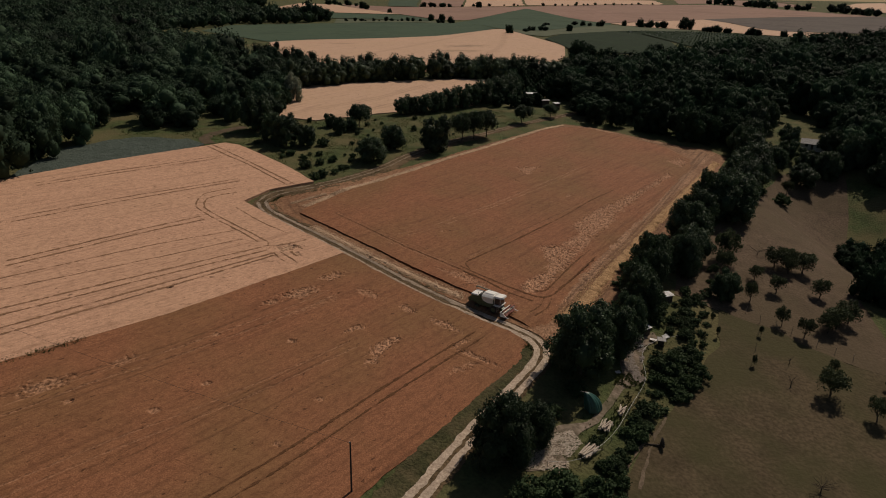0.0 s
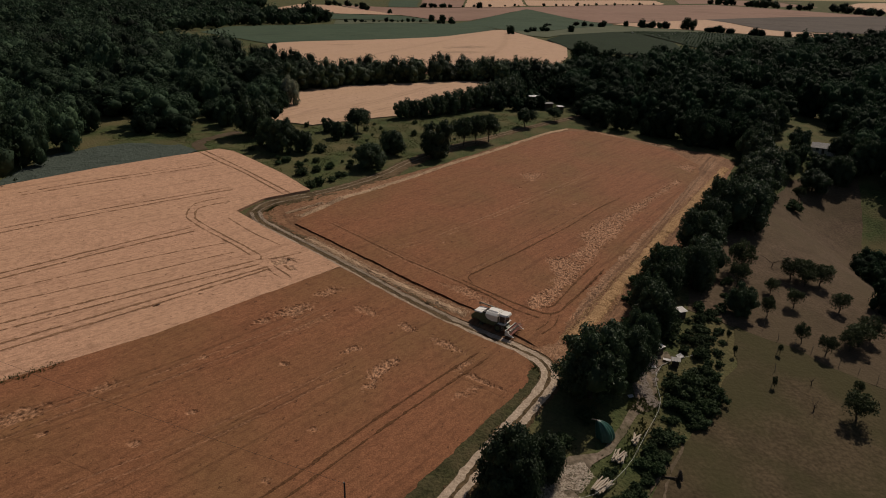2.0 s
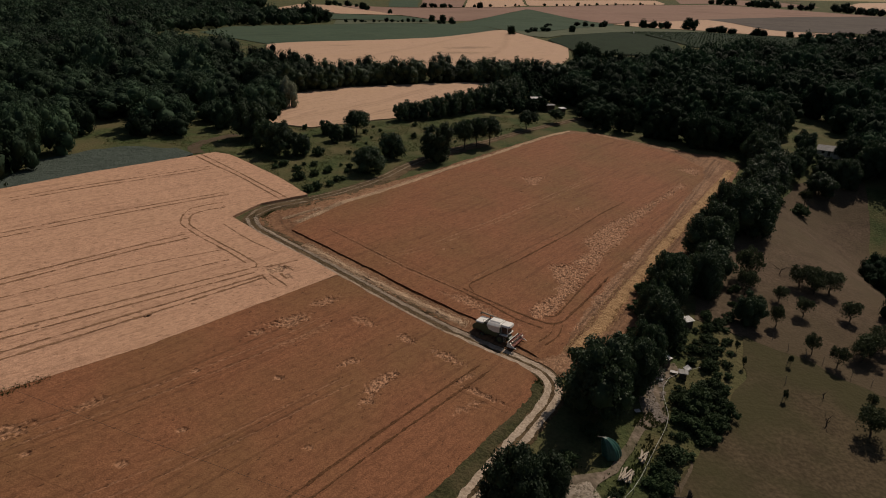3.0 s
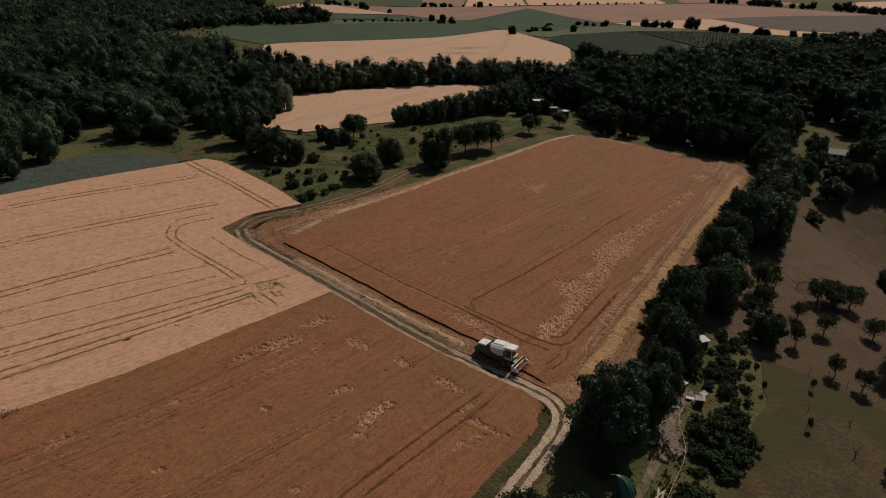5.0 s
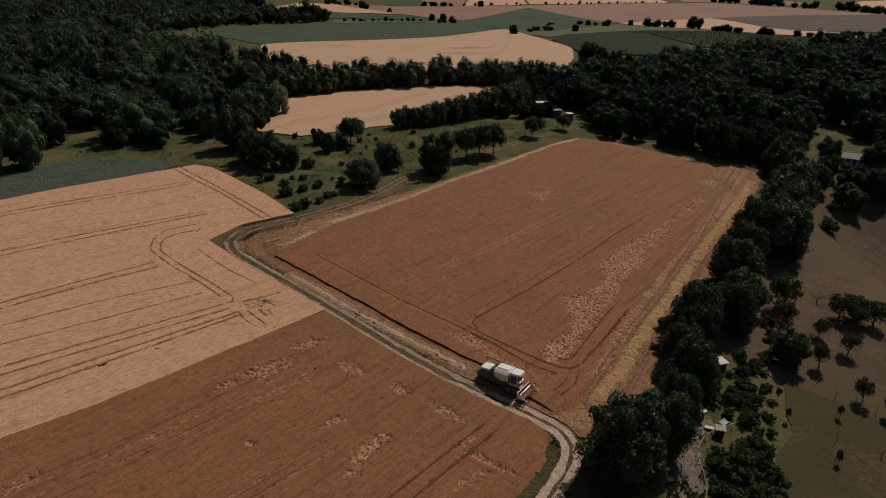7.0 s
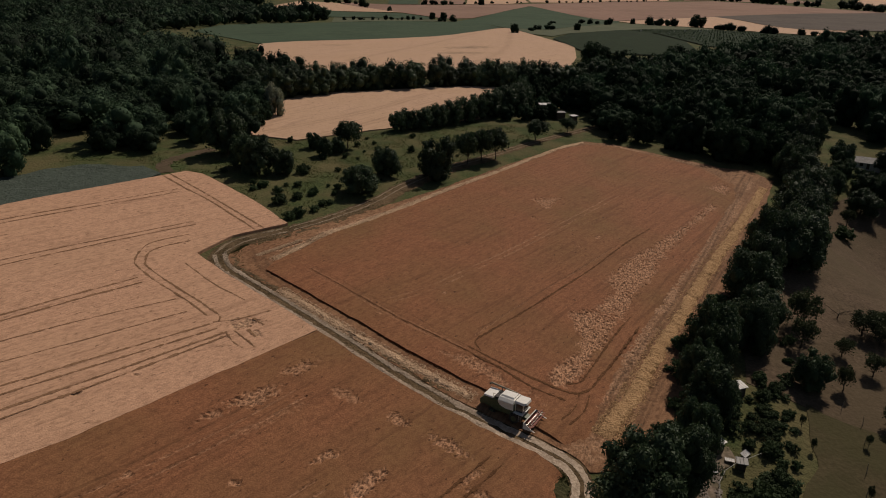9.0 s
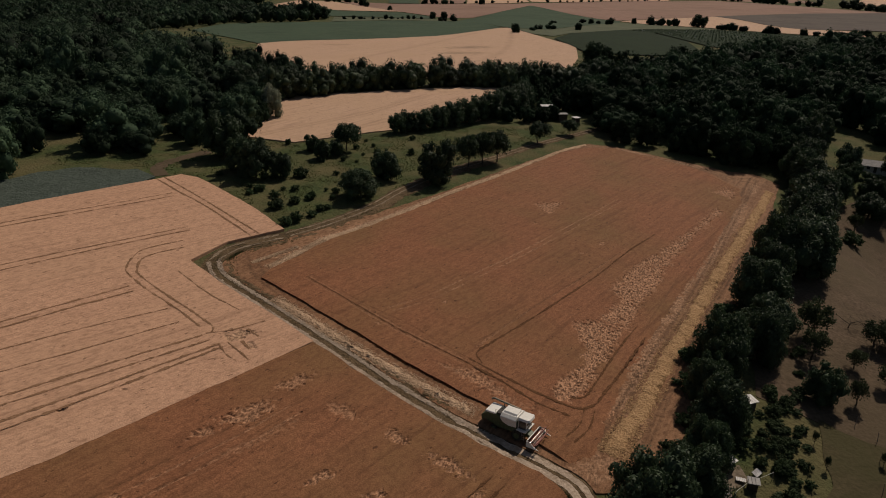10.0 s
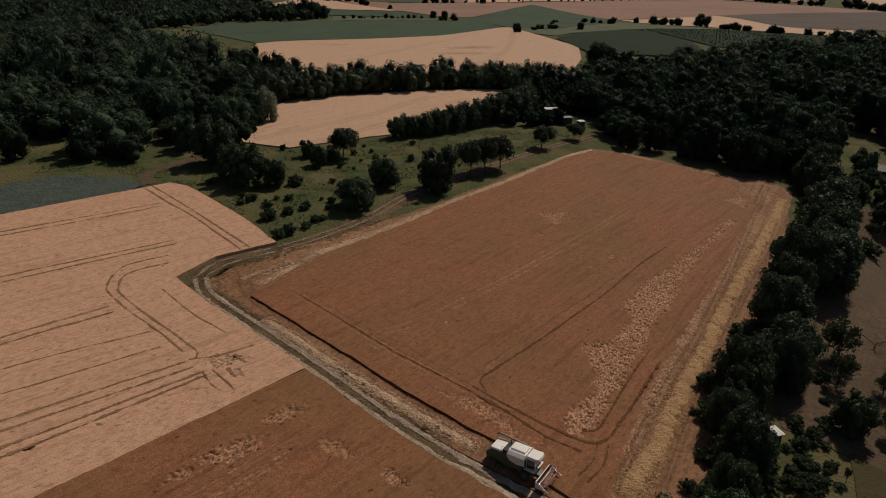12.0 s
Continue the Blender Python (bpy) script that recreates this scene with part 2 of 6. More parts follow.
# Woodland green darkened: cloud shade on the eastern woods put into the colour
LEAF_SHADED = leaves("cloud_shaded_leaves", (0.0148, 0.033, 0.0175), (0.027, 0.051, 0.0265), (0.015, 0.031, 0.0165), 0.06)
LEAF_WEST = leaves("western_wood_leaves", (0.024, 0.047, 0.026), (0.046, 0.076, 0.041), (0.027, 0.047, 0.027), 0.1)
LEAF_BUSH = leaves("shrub_leaves", (0.03, 0.056, 0.024), (0.056, 0.09, 0.038), (0.04, 0.062, 0.028))
LEAF_FRUIT = leaves("orchard_leaves", (0.036, 0.052, 0.024), (0.075, 0.09, 0.045), (0.05, 0.064, 0.032))
LEAF_PALE = leaves("pale_leaves", (0.2, 0.23, 0.16), (0.4, 0.43, 0.31), (0.28, 0.31, 0.22))
BARK = plain("bark", (0.05, 0.04, 0.03), (0.12, 0.095, 0.075), 0.95, scale=6.0, bump=0.8, spec=0.1)
DEADWOOD = plain("dead_wood", (0.16, 0.13, 0.11), (0.3, 0.26, 0.22), 0.9, scale=6.0, bump=0.8, spec=0.1)


# ---- ground sheet ----
def spread(a, b, fine0, fine1, step, grow=1.18):
    """Grid lines from a to b: even between fine0 and fine1, wider outside."""
    mid = list(np.arange(fine0, fine1 + 1e-6, step))
    out, s = [mid[-1]], step
    while out[-1] < b:
        s *= grow
        out.append(out[-1] + s)
    low, s = [mid[0]], step
    while low[-1] > a:
        s *= grow
        low.append(low[-1] - s)
    return np.array(low[:0:-1] + mid + out[1:])


def build_ground():
    xs, ys = spread(-4000, 4000, -150, 220, 2.0), spread(-700, 4700, -140, 260, 2.0, 1.1)
    gx, gy = np.meshgrid(xs, ys)
    near = np.exp(-(np.hypot(gx, gy) / 400) ** 2)
    z = ground_z(gx, gy) - 0.06 + near * 0.05 * (patchy(gx, gy, 3.0) - 0.5)
    nx, ny = len(xs), len(ys)
    k = np.arange(nx * ny).reshape(ny, nx)
    q = np.stack([k[:-1, :-1], k[:-1, 1:], k[1:, 1:], k[1:, :-1]], -1).reshape(-1, 4)
    ob = new("ground", solid("ground", np.stack([gx, gy, z], -1).reshape(-1, 3), q, GRASS, True))
    return tagged(ob, "rough green and dry grass on gently sloping farmland", "ground", kind="structure")


build_ground()


# ---- fields laid on the ground ----
def inside(px, py, outline):
    o = np.asarray(outline, float)
    hit = np.zeros(px.shape, bool)
    for (x0, y0), (x1, y1) in zip(o, np.roll(o, -1, 0)):
        if y0 != y1:
            hit ^= ((y0 > py) != (y1 > py)) & (px < (x1 - x0) * (py - y0) / (y1 - y0) + x0)
    return hit


def to_line(px, py, line, closed=False):
    """Distance from places to a line of points, and the nearest point on it."""
    o = np.asarray(line, float)
    ends = np.roll(o, -1, 0) if closed else o[1:]
    best, bx, by = np.full(px.shape, 1e9), px.copy(), py.copy()
    for (x0, y0), (x1, y1) in zip(o, ends):
        dx, dy = x1 - x0, y1 - y0
        t = np.clip(((px - x0) * dx + (py - y0) * dy) / (dx * dx + dy * dy + 1e-9), 0, 1)
        qx, qy = x0 + t * dx, y0 + t * dy
        d = np.hypot(px - qx, py - qy)
        closer = d < best
        best, bx, by = np.where(closer, d, best), np.where(closer, qx, bx), np.where(closer, qy, by)
    return best, bx, by


def curve(points, n=8):
    """A smooth line through a few points."""
    p = np.asarray(points, float)
    if len(p) < 3:
        return p
    q = np.vstack([2 * p[0] - p[1], p, 2 * p[-1] - p[-2]])
    out = []
    for i in range(1, len(q) - 2):
        for t in np.linspace(0, 1, n, endpoint=False):
            a, b, c, d = q[i - 1], q[i], q[i + 1], q[i + 2]
            out.append(0.5 * (2 * b + (c - a) * t + (2 * a - 5 * b + 4 * c - d) * t * t + (3 * b - a - 3 * c + d) * t ** 3))
    return np.array(out + [p[-1]])


def ragged(outline, step, wobble, seed):
    """An outline walked in short steps, its edge a little uneven."""
    o, out = np.asarray(outline, float), []
    for a, b in zip(o, np.roll(o, -1, 0)):
        n = max(1, int(np.hypot(*(b - a)) / step))
        out += [a + (b - a) * i / n for i in range(n)]
    out = np.array(out)
    out[:, 0] += wobble * (patchy(out[:, 0], out[:, 1], 2.5 * step, seed) - 0.5) * 2
    out[:, 1] += wobble * (patchy(out[:, 0], out[:, 1], 2.5 * step, seed + 9) - 0.5) * 2
    return out


def beside(line, off):
    """A line moved sideways."""
    p = np.asarray(line, float)
    d = np.gradient(p, axis=0)
    d /= np.linalg.norm(d, axis=1)[:, None]
    return p + off * np.stack([-d[:, 1], d[:, 0]], -1)


def field(name, outline, material, label, category, cell=0.5, height=0.0, rough=0.03, ruts=(), flats=(), pale=(), zones=(), wobble=0.3, lift=0.0, skirt=True, seed=1, fade=None):
    """A field as a sheet that follows the land, as high as its crop, with sides, wheel ruts and flattened places."""
    edge = ragged(outline, max(1.0, cell * 3), wobble, seed)
    lo, hi = edge.min(0) - cell, edge.max(0) + cell
    xs, ys = np.arange(lo[0], hi[0], cell), np.arange(lo[1], hi[1], cell)
    cx, cy = np.meshgrid(xs[:-1] + cell / 2, ys[:-1] + cell / 2)
    keep = inside(cx, cy, edge)
    gx, gy = np.meshgrid(xs, ys)
    used = np.zeros(gx.shape, bool)
    for a in (0, 1):
        for b in (0, 1):
            used[a:a + keep.shape[0], b:b + keep.shape[1]] |= keep
    count = np.zeros(gx.shape, int)
    for a in (0, 1):
        for b in (0, 1):
            count[a:a + keep.shape[0], b:b + keep.shape[1]] += keep
    rim = used & (count < 4)
    _, bx, by = to_line(gx[rim], gy[rim], edge, True)
    gx[rim], gy[rim] = bx, by
    x, y = gx[used], gy[used]
    number = np.full(gx.shape, -1)
    number[used] = np.arange(used.sum())
    rut, flat = np.zeros(x.shape), np.zeros(x.shape)
    for line, gauge, wide, depth in ruts:
        for off in (-gauge / 2, gauge / 2) if gauge else (0,):
            d, _, _ = to_line(x, y, beside(curve(line), off))
            v = np.clip(1.6 - d / wide, 0, 1) * (0.5 + 0.8 * patchy(x, y, 1.1, 5))
            rut = np.maximum(rut, np.clip(v, 0, 1) * depth * (0.35 if height and depth > 0.44 else 1))
    for line, gauge, wide, amount in pale:
        for off in (-gauge / 2, gauge / 2):
            d, _, _ = to_line(x, y, beside(curve(line), off))
            v = np.clip(1.5 - d / wide, 0, 1) * np.clip(2.2 * patchy(x, y, 0.7, 6) * patchy(x, y, 4.0, 16) + 0.15, 0, 1)
            flat = np.maximum(flat, v * amount)
    for fx, fy, ra, rb, turn, amount in flats:
        c, s = math.cos(radians(turn)), math.sin(radians(turn))
        u, v = ((x - fx) * c + (y - fy) * s) / ra, (-(x - fx) * s + (y - fy) * c) / rb
        e = np.clip(1.3 - np.hypot(u, v), 0, 1) * 2.2
        flat = np.maximum(flat, np.clip(1.3 * e + 0.35 - 2.4 * patchy(x, y, 0.4, 3) - 1.3 * patchy(x, y, 2.0, 4), 0, 1) * amount)
    for area, amount, soft in zones:
        d, _, _ = to_line(x, y, area, True)
        e = np.clip(0.5 + np.where(inside(x, y, np.asarray(area, float)), d, -d) / soft, 0, 1.2)
        flat = np.maximum(flat, np.clip(2.4 * e - 0.1 - 1.5 * patchy(x, y, 0.42, 3) - 0.9 * patchy(x, y, 1.9, 4) - 0.7 * patchy(x, y, 6.0, 14), 0, 1) * amount)
    high = height
    if fade is not None:
        d, _, _ = to_line(x, y, np.asarray(fade, float))
        high = height * np.clip(d / 2.2, 0.12, 1)
    noise_z = rough * (2 * patchy(x, y, 0.6, 7) + 2 * patchy(x, y, 2.2, 8) - 2)
    z = ground_z(x, y) + lift + high * (1 - 0.35 * rut) * (1 - 0.5 * flat) + noise_z + flat * 0.34 * (patchy(x, y, 0.36, 17) - 0.5)
    if height:
        z = np.maximum(z, ground_z(x, y) + 0.05)
    top = np.stack([x, y, z], -1)
    quads = np.stack([number[:-1, :-1][keep], number[:-1, 1:][keep], number[1:, 1:][keep], number[1:, :-1][keep]], -1)
    if skirt:
        pad = np.pad(keep, 1)
        sides = []
        for (da, db), (p, q) in (((-1, 0), ((0, 0), (0, 1))), ((1, 0), ((1, 1), (1, 0))), ((0, -1), ((1, 0), (0, 0))), ((0, 1), ((0, 1), (1, 1)))):
            bare = keep & ~pad[1 + da:1 + da + keep.shape[0], 1 + db:1 + db + keep.shape[1]]
            i, j = np.nonzero(bare)
            sides.append(np.stack([number[i + p[0], j + p[1]], number[i + q[0], j + q[1]]], -1))
        e = np.concatenate(sides)
        low = np.stack([x, y, ground_z(x, y) - 0.15], -1)
        n = len(top)
        quads = np.concatenate([quads, np.stack([e[:, 0], e[:, 0] + n, e[:, 1] + n, e[:, 1]], -1)])
        top = np.concatenate([top, low])
        rut, flat = np.tile(rut, 2), np.tile(flat, 2)
    me = solid(name, top, quads, material)
    for key, val in (("rut", rut), ("flat", flat)):
        me.attributes.new(key, "FLOAT", "POINT").data.foreach_set("value", val.astype(np.float32))
    ob = tagged(new(name, me), label, category, kind="structure")
    if height and cell < 0.4:
        for line, gauge, wide, depth in (r for r in ruts if r[3] > 0.44):
            for off in (-gauge / 2, gauge / 2) if gauge else (0,):
                wheel_line(beside(curve(line, 16), off), 0.03 + 0.16 * depth, height + lift + 0.03, ob, material, edge)
    return ob


def wheel_line(line, half, lift, parent, crop_material, edge):
    """A narrow uneven rut pressed into the crop, where it lies inside the field."""
    s = np.r_[0, np.cumsum(np.hypot(*np.diff(line, axis=0).T))]
    at = np.arange(0, s[-1], 0.35)
    c = np.stack([np.interp(at, s, line[:, 0]), np.interp(at, s, line[:, 1])], -1)
    c = c[inside(c[:, 0], c[:, 1], edge)]
    if len(c) < 3:
        return
    c += 0.16 * (np.stack([patchy(c[:, 0], c[:, 1], 2.2, 31), patchy(c[:, 0], c[:, 1], 2.2, 32)], -1) - 0.5)
    d = np.gradient(c, axis=0)
    d /= np.linalg.norm(d, axis=1)[:, None] + 1e-9
    side = np.stack([-d[:, 1], d[:, 0]], -1)
    w = half * np.clip(2.3 * patchy(c[:, 0], c[:, 1], 0.5, 33) + 0.8 * patchy(c[:, 0], c[:, 1], 3.0, 34) - 0.6, 0.0, 1.8)[:, None]
    a, b = c - side * w, c + side * w
    v = np.stack([np.c_[a, ground_z(*a.T) + lift], np.c_[b, ground_z(*b.T) + lift]], 1).reshape(-1, 3)
    i = np.arange(len(c) - 1) * 2
    ob = new("wheel_rut", solid("wheel_rut", v, np.stack([i, i + 2, i + 3, i + 1], -1), RUTS[crop_material.name]))
    ob.parent = parent
    ob["label"] = "dark wheel rut pressed into the corn"


def ribbon(name, line, offsets, heights, material, label, category, step=0.6, jitter=0.05, seed=2, kind="structure", lump=0.7):
    """A strip along a line with a cross-section of offsets and heights."""
    c = curve(line, 24)
    s = np.r_[0, np.cumsum(np.hypot(*np.diff(c, axis=0).T))]
    at = np.arange(0, s[-1], step)
    c = np.stack([np.interp(at, s, c[:, 0]), np.interp(at, s, c[:, 1])], -1)
    d = np.gradient(c, axis=0)
    d /= np.linalg.norm(d, axis=1)[:, None]
    side = np.stack([-d[:, 1], d[:, 0]], -1)
    rows = []
    for k, (o, h) in enumerate(zip(offsets, heights)):
        w = o + jitter * 2 * (patchy(at, at * 0 + k * 3.3, 1.3, seed) - 0.5) + jitter * 1.4 * (patchy(at, at * 0 + k * 9.1, 0.5, seed + 1) - 0.5)
        x, y = (c + side * w[:, None]).T
        hh = h * (1 - lump / 2 + lump * patchy(x, y, 0.7, seed + 3)) if h > 0.12 else h
        if h > 0.12:
            hh = hh * np.clip(np.minimum(at, at[-1] - at) / 1.6, 0.1, 1)
        rows.append(np.stack([x, y, ground_z(x, y) + hh], -1))
    v = np.stack(rows, 1)
    n, k = v.shape[:2]
    i = np.arange(n * k).reshape(n, k)
    q = np.stack([i[:-1, :-1], i[1:, :-1], i[1:, 1:], i[:-1, 1:]], -1).reshape(-1, 4)
    ob = new(name, solid(name, v.reshape(-1, 3), q, material, True))
    return tagged(ob, label, category, kind=kind)


# the farm lane, and its two edges
LANE = [(-14, -72), (-8.5, -60), (-2.6, -50), (4.0, -38.5), (11.3, -26.8), (16.7, -17.8), (17.4, -13.0), (14.6, -9.5), (7.2, -5.4), (0.0, -1.1), (-9.0, 5.5), (-17.2, 12.3), (-25.3, 18.9), (-33.6, 25.4),
        (-41.6, 32.0), (-44.6, 37.4), (-42.2, 44.4), (-34.4, 51.7), (-26.6, 60.2), (-18.4, 72), (-12.0, 85), (-1, 102), (11.3, 116.4), (29.3, 138.6), (46, 156.6), (58.6, 170.7)]
LANE_WEST, LANE_EAST = beside(curve(LANE), 1.5), beside(curve(LANE), -1.75)


def stretch(edge, a, b):
    """Part of a lane's edge, between two numbered points of the lane."""
    s = edge[int(8 * min(a, b)):int(8 * max(a, b)) + 1]
    return [tuple(p) for p in (s if a < b else s[::-1])]


# pale corn, west of the farm track
LIGHT = stretch(LANE_WEST, 11.4, 14.2) + [(-48.6, 36.4), (-44.4, 45.6), (-35.0, 54.0), (-43.6, 63.6), (-53.9, 73.4), (-62.4, 80.9), (-66.8, 82.2),
         (-70.3, 78.6), (-90.6, 57.8), (-107.5, 37.5), (-120, 22), (-104, -62), (-65.4, -33.1), (-46.8, -15.4)]
field("pale_corn_field", LIGHT, LIGHT_CORN, "ripe pale standing corn with wheel ruts across it", "corn field", 0.24, 0.55, 0.022,
      ruts=[([(-70.7, 77.2), (-62.1, 69.3), (-54.3, 62.7), (-40.2, 48.6)], 0, 0.19, 0.95), ([(-70.0, 79.2), (-61.3, 71.3), (-52.1, 62.6), (-39.3, 50.4)], 0, 0.19, 0.95),
            ([(-98, 36), (-86.1, 47.8), (-74.9, 57.8), (-63.5, 68.3)], 1.9, 0.125, 0.65), ([(-92, 16), (-76.4, 31.4), (-61.1, 44.9), (-54, 51)], 0, 0.125, 0.55), ([(-91, 14), (-75.3, 29.6), (-60.2, 43.5), (-53, 49.6)], 0, 0.125, 0.6),
            ([(-82, -3), (-66.0, 14.1), (-55.0, 25.3)], 0, 0.125, 0.95), ([(-81, -5), (-65.0, 12.5), (-53.7, 23.7)], 0, 0.125, 0.95),
            ([(-52.9, 44.4), (-58.2, 39.5), (-59.0, 35.8), (-58.4, 31.7), (-57.2, 29.4), (-51.7, 24.4), (-45.3, 19.6), (-39.4, 14.6)], 0, 0.125, 0.7), ([(-51.6, 41.6), (-55.7, 37.9), (-57.1, 35.0), (-56.3, 31.1), (-55.2, 29.3), (-49.8, 24.7), (-43.6, 19.9), (-38.0, 15.4), (-37.2, 13.4)], 0, 0.125, 0.75),
            ([(-80, -25), (-55.8, -3.0), (-38.2, 12.5)], 0, 0.125, 0.85), ([(-79, -27), (-54.8, -4.7), (-36.8, 11.4)], 0, 0.125, 0.85), ([(-76, -30), (-53.2, -7.4), (-34.9, 10.8)], 0, 0.125, 0.85), ([(-75, -32), (-52.3, -8.9), (-34.1, 10.2)], 0, 0.125, 0.95),
            ([(-86, -16), (-61.7, 6.9), (-45.9, 19.3)], 0, 0.125, 0.46), ([(-84, -19), (-58.6, 2.0), (-43, 15.6)], 0, 0.125, 0.45), ([(-49.2, 31.9), (-41.8, 25.2), (-34.9, 20.5)], 0, 0.125, 0.45),
            ([(-34.0, 11.1), (-31.9, 9.2), (-29.7, 7.1)], 0, 0.125, 0.7), ([(-35.0, 10.2), (-33.2, 7.9), (-31.3, 6.6)], 0, 0.125, 0.6), ([(-32.1, 11.8), (-30.2, 9.8)], 0, 0.14, 0.9), ([(-32.1, 15.2), (-29.6, 13.3)], 0, 0.14, 0.8), ([(-38, 13), (-34, 14.8), (-30, 18)], 0, 0.125, 0.46)],
      flats=[(-33.0, 13.4, 3.4, 1.9, 30, 0.75), (-30.6, 11.2, 1.6, 0.9, -40, 0.6), (-50, -7, 0.8, 0.6, 0, 0.8), (-44, -2, 0.7, 0.5, 0, 0.8)], wobble=0.1, seed=3)

# red-brown corn, south of the track
NEAR = stretch(LANE_WEST, 11.4, 7.3) + [(15.2, -13.4), (14.0, -18.8), (10.4, -23.9), (6.0, -29.6), (1.6, -36), (-3.0, -41.8), (-6.6, -46.7),
        (-10.5, -52.2), (-18, -64), (-30, -80), (-60, -96), (-103, -61.4), (-65.7, -32.5), (-47.1, -14.8)]
field("red_brown_corn_field", NEAR, DARK_CORN, "ripe red-brown standing corn, lodged in pale patches", "corn field", 0.24, 0.52, 0.022,
      ruts=[([(-45, -76), (-26.6, -53.9), (-20.6, -46.7), (-14.4, -38.6), (-7.1, -29), (1.7, -18), (6.8, -11.9)], 2.0, 0.125, 0.8),
            ([(-80, -63), (-58.9, -44.1), (-50.9, -37.4), (-42.1, -28.6), (-35.5, -21.6), (-28.1, -13.5), (-20.7, -3.7)], 1.2, 0.125, 0.3), ([(-70, -48), (-47, -28), (-33, -13), (-25, -3)], 0.1, 0.14, 0.42), ([(-38, -52), (-24, -36), (-12, -21)], 0.1, 0.14, 0.3),
            ([(-20.7, -3.7), (-15.3, -4.7), (-11.7, -9), (-11.7, -13.7)], 1.9, 0.125, 0.12), ([(1.7, -17.2), (10.2, -22)], 1.9, 0.125, 0.25),
            ([(-50, -60), (-38, -46), (-27, -33), (-16, -20)], 1.2, 0.125, 0.35)],
      pale=[([(-80, -63), (-58.2, -42), (-51.7, -34.9), (-42.2, -26.4), (-28, -11.5), (-20.7, -2.5)], 2.0, 0.16, 0.75), ([(-60, -65), (-48.5, -53.3), (-42.4, -47), (-33.4, -38.8), (-24, -29.1), (-15, -19)], 1.9, 0.15, 0.5)],
      flats=[(-27, -4.5, 5.5, 2, 42, 0.8), (-31.5, -9, 2.8, 1.2, 42, 0.7), (-21.8, 3.0, 3.6, 1.8, 40, 0.6), (-57, -37, 5, 2.0, 40, 0.75), (-49, -30, 4, 1.2, 40, 0.5),
             (-9.8, -18.5, 4.6, 1.5, 52, 0.9), (-11.8, -23.6, 2.6, 1.1, 45, 0.8), (-15.6, -14.4, 2.6, 1.1, 40, 0.8), (-6.7, -6, 2.4, 1.2, -35, 0.7), (0.7, -10.3, 4, 1.6, -30, 0.75),
             (6, -19, 5, 0.9, -28, 0.7), (3.2, -15.5, 3, 0.8, 50, 0.6), (-25, -20, 1.0, 0.7, 0, 0.8), (-35, -33, 1.0, 0.7, 0, 0.8), (-24, -9, 9, 1.0, 44, 0.3), (-18, -34, 1.0, 0.8, 0, 0.7),
             (-14, -2, 4, 1.4, -30, 0.5), (4, -22, 4, 1.2, 40, 0.5), (-40, -40, 1.2, 0.8, 0, 0.6), (-22, -44, 1.0, 0.8, 0, 0.6), (-37.5, -20.5, 1.0, 0.7, 40, 0.8), (-52, -40, 0.9, 0.7, 0, 0.7)], wobble=0.35, seed=4,
      fade=[(15.2, -13.4), (14.0, -18.8), (10.4, -23.9), (6.0, -29.6), (1.6, -36), (-3.0, -41.8), (-6.6, -46.7), (-10.5, -52.2), (-18, -64)])

# the field being harvested: stubble round a standing block
HARVEST = stretch(LANE_EAST, 15.2, 6.2) + [(21.4, -11.4), (29, -7.0), (37, 5.0), (49.4, 28), (64.4, 54), (82, 86),
           (100, 122), (94, 127), (84, 125.6), (68, 133), (53, 141.5), (44.5, 141.6), (24, 119), (-2.6, 84.6), (-23.6, 60.2), (-34, 50), (-39, 44.6)]
field("stubble_field", HARVEST, STUBBLE, "freshly cut brown stubble round the standing corn", "stubble field", 0.3, 0.0, 0.06, lift=0.1,
      ruts=[([(21.4, -3.1), (25.6, 4.5), (31.2, 14.2), (38.2, 25.8), (43.0, 33.2), (56.8, 57), (79.6, 99), (88, 116)], 1.0, 0.26, 0.5), ([(27.6, -2.6), (35.6, 12.0), (44.6, 28.0), (56.6, 48), (72, 72), (94, 108)], 0.7, 0.2, 0.6),
            ([(70, 131), (84, 119), (90, 121)], 1.8, 0.2, 0.6), ([(80, 100), (92, 122)], 1.9, 0.25, 0.7), ([(-38, 41), (-35, 34), (-26, 25)], 1.9, 0.25, 0.5)],
      flats=[(-20, 59.5, 8, 1.3, 50, 0.85), (-8, 74.5, 13, 1.2, 53, 0.85), (10, 97.5, 15, 1.1, 52, 0.8), (32, 125, 14, 1.1, 51, 0.8), (-30, 46, 6, 1.4, 50, 0.9), (-34, 42, 4, 1.2, 30, 0.9), (-25, 54, 5, 1.2, 48, 0.8), (27, 8, 8, 1.2, 60, 0.5), (45, 40, 16, 1.3, 60, 0.6), (62, 68, 14, 1.3, 60, 0.6), (74, 128, 9, 1.6, -25, 0.8), (58, 136.5, 8, 1.4, -25, 0.7),
             (88, 112, 8, 2.0, 60, 0.7), (20, -8, 6, 3, 40, 0.5), (27, 2, 9, 2.6, 58, 0.55), (32.5, 18.2, 14, 1.9, 60, 0.65), (42.5, 35.7, 14, 1.7, 60, 0.6), (56, 57, 14, 1.5, 58, 0.5), (72, 84, 20, 2.2, 60, 0.5)], seed=5)
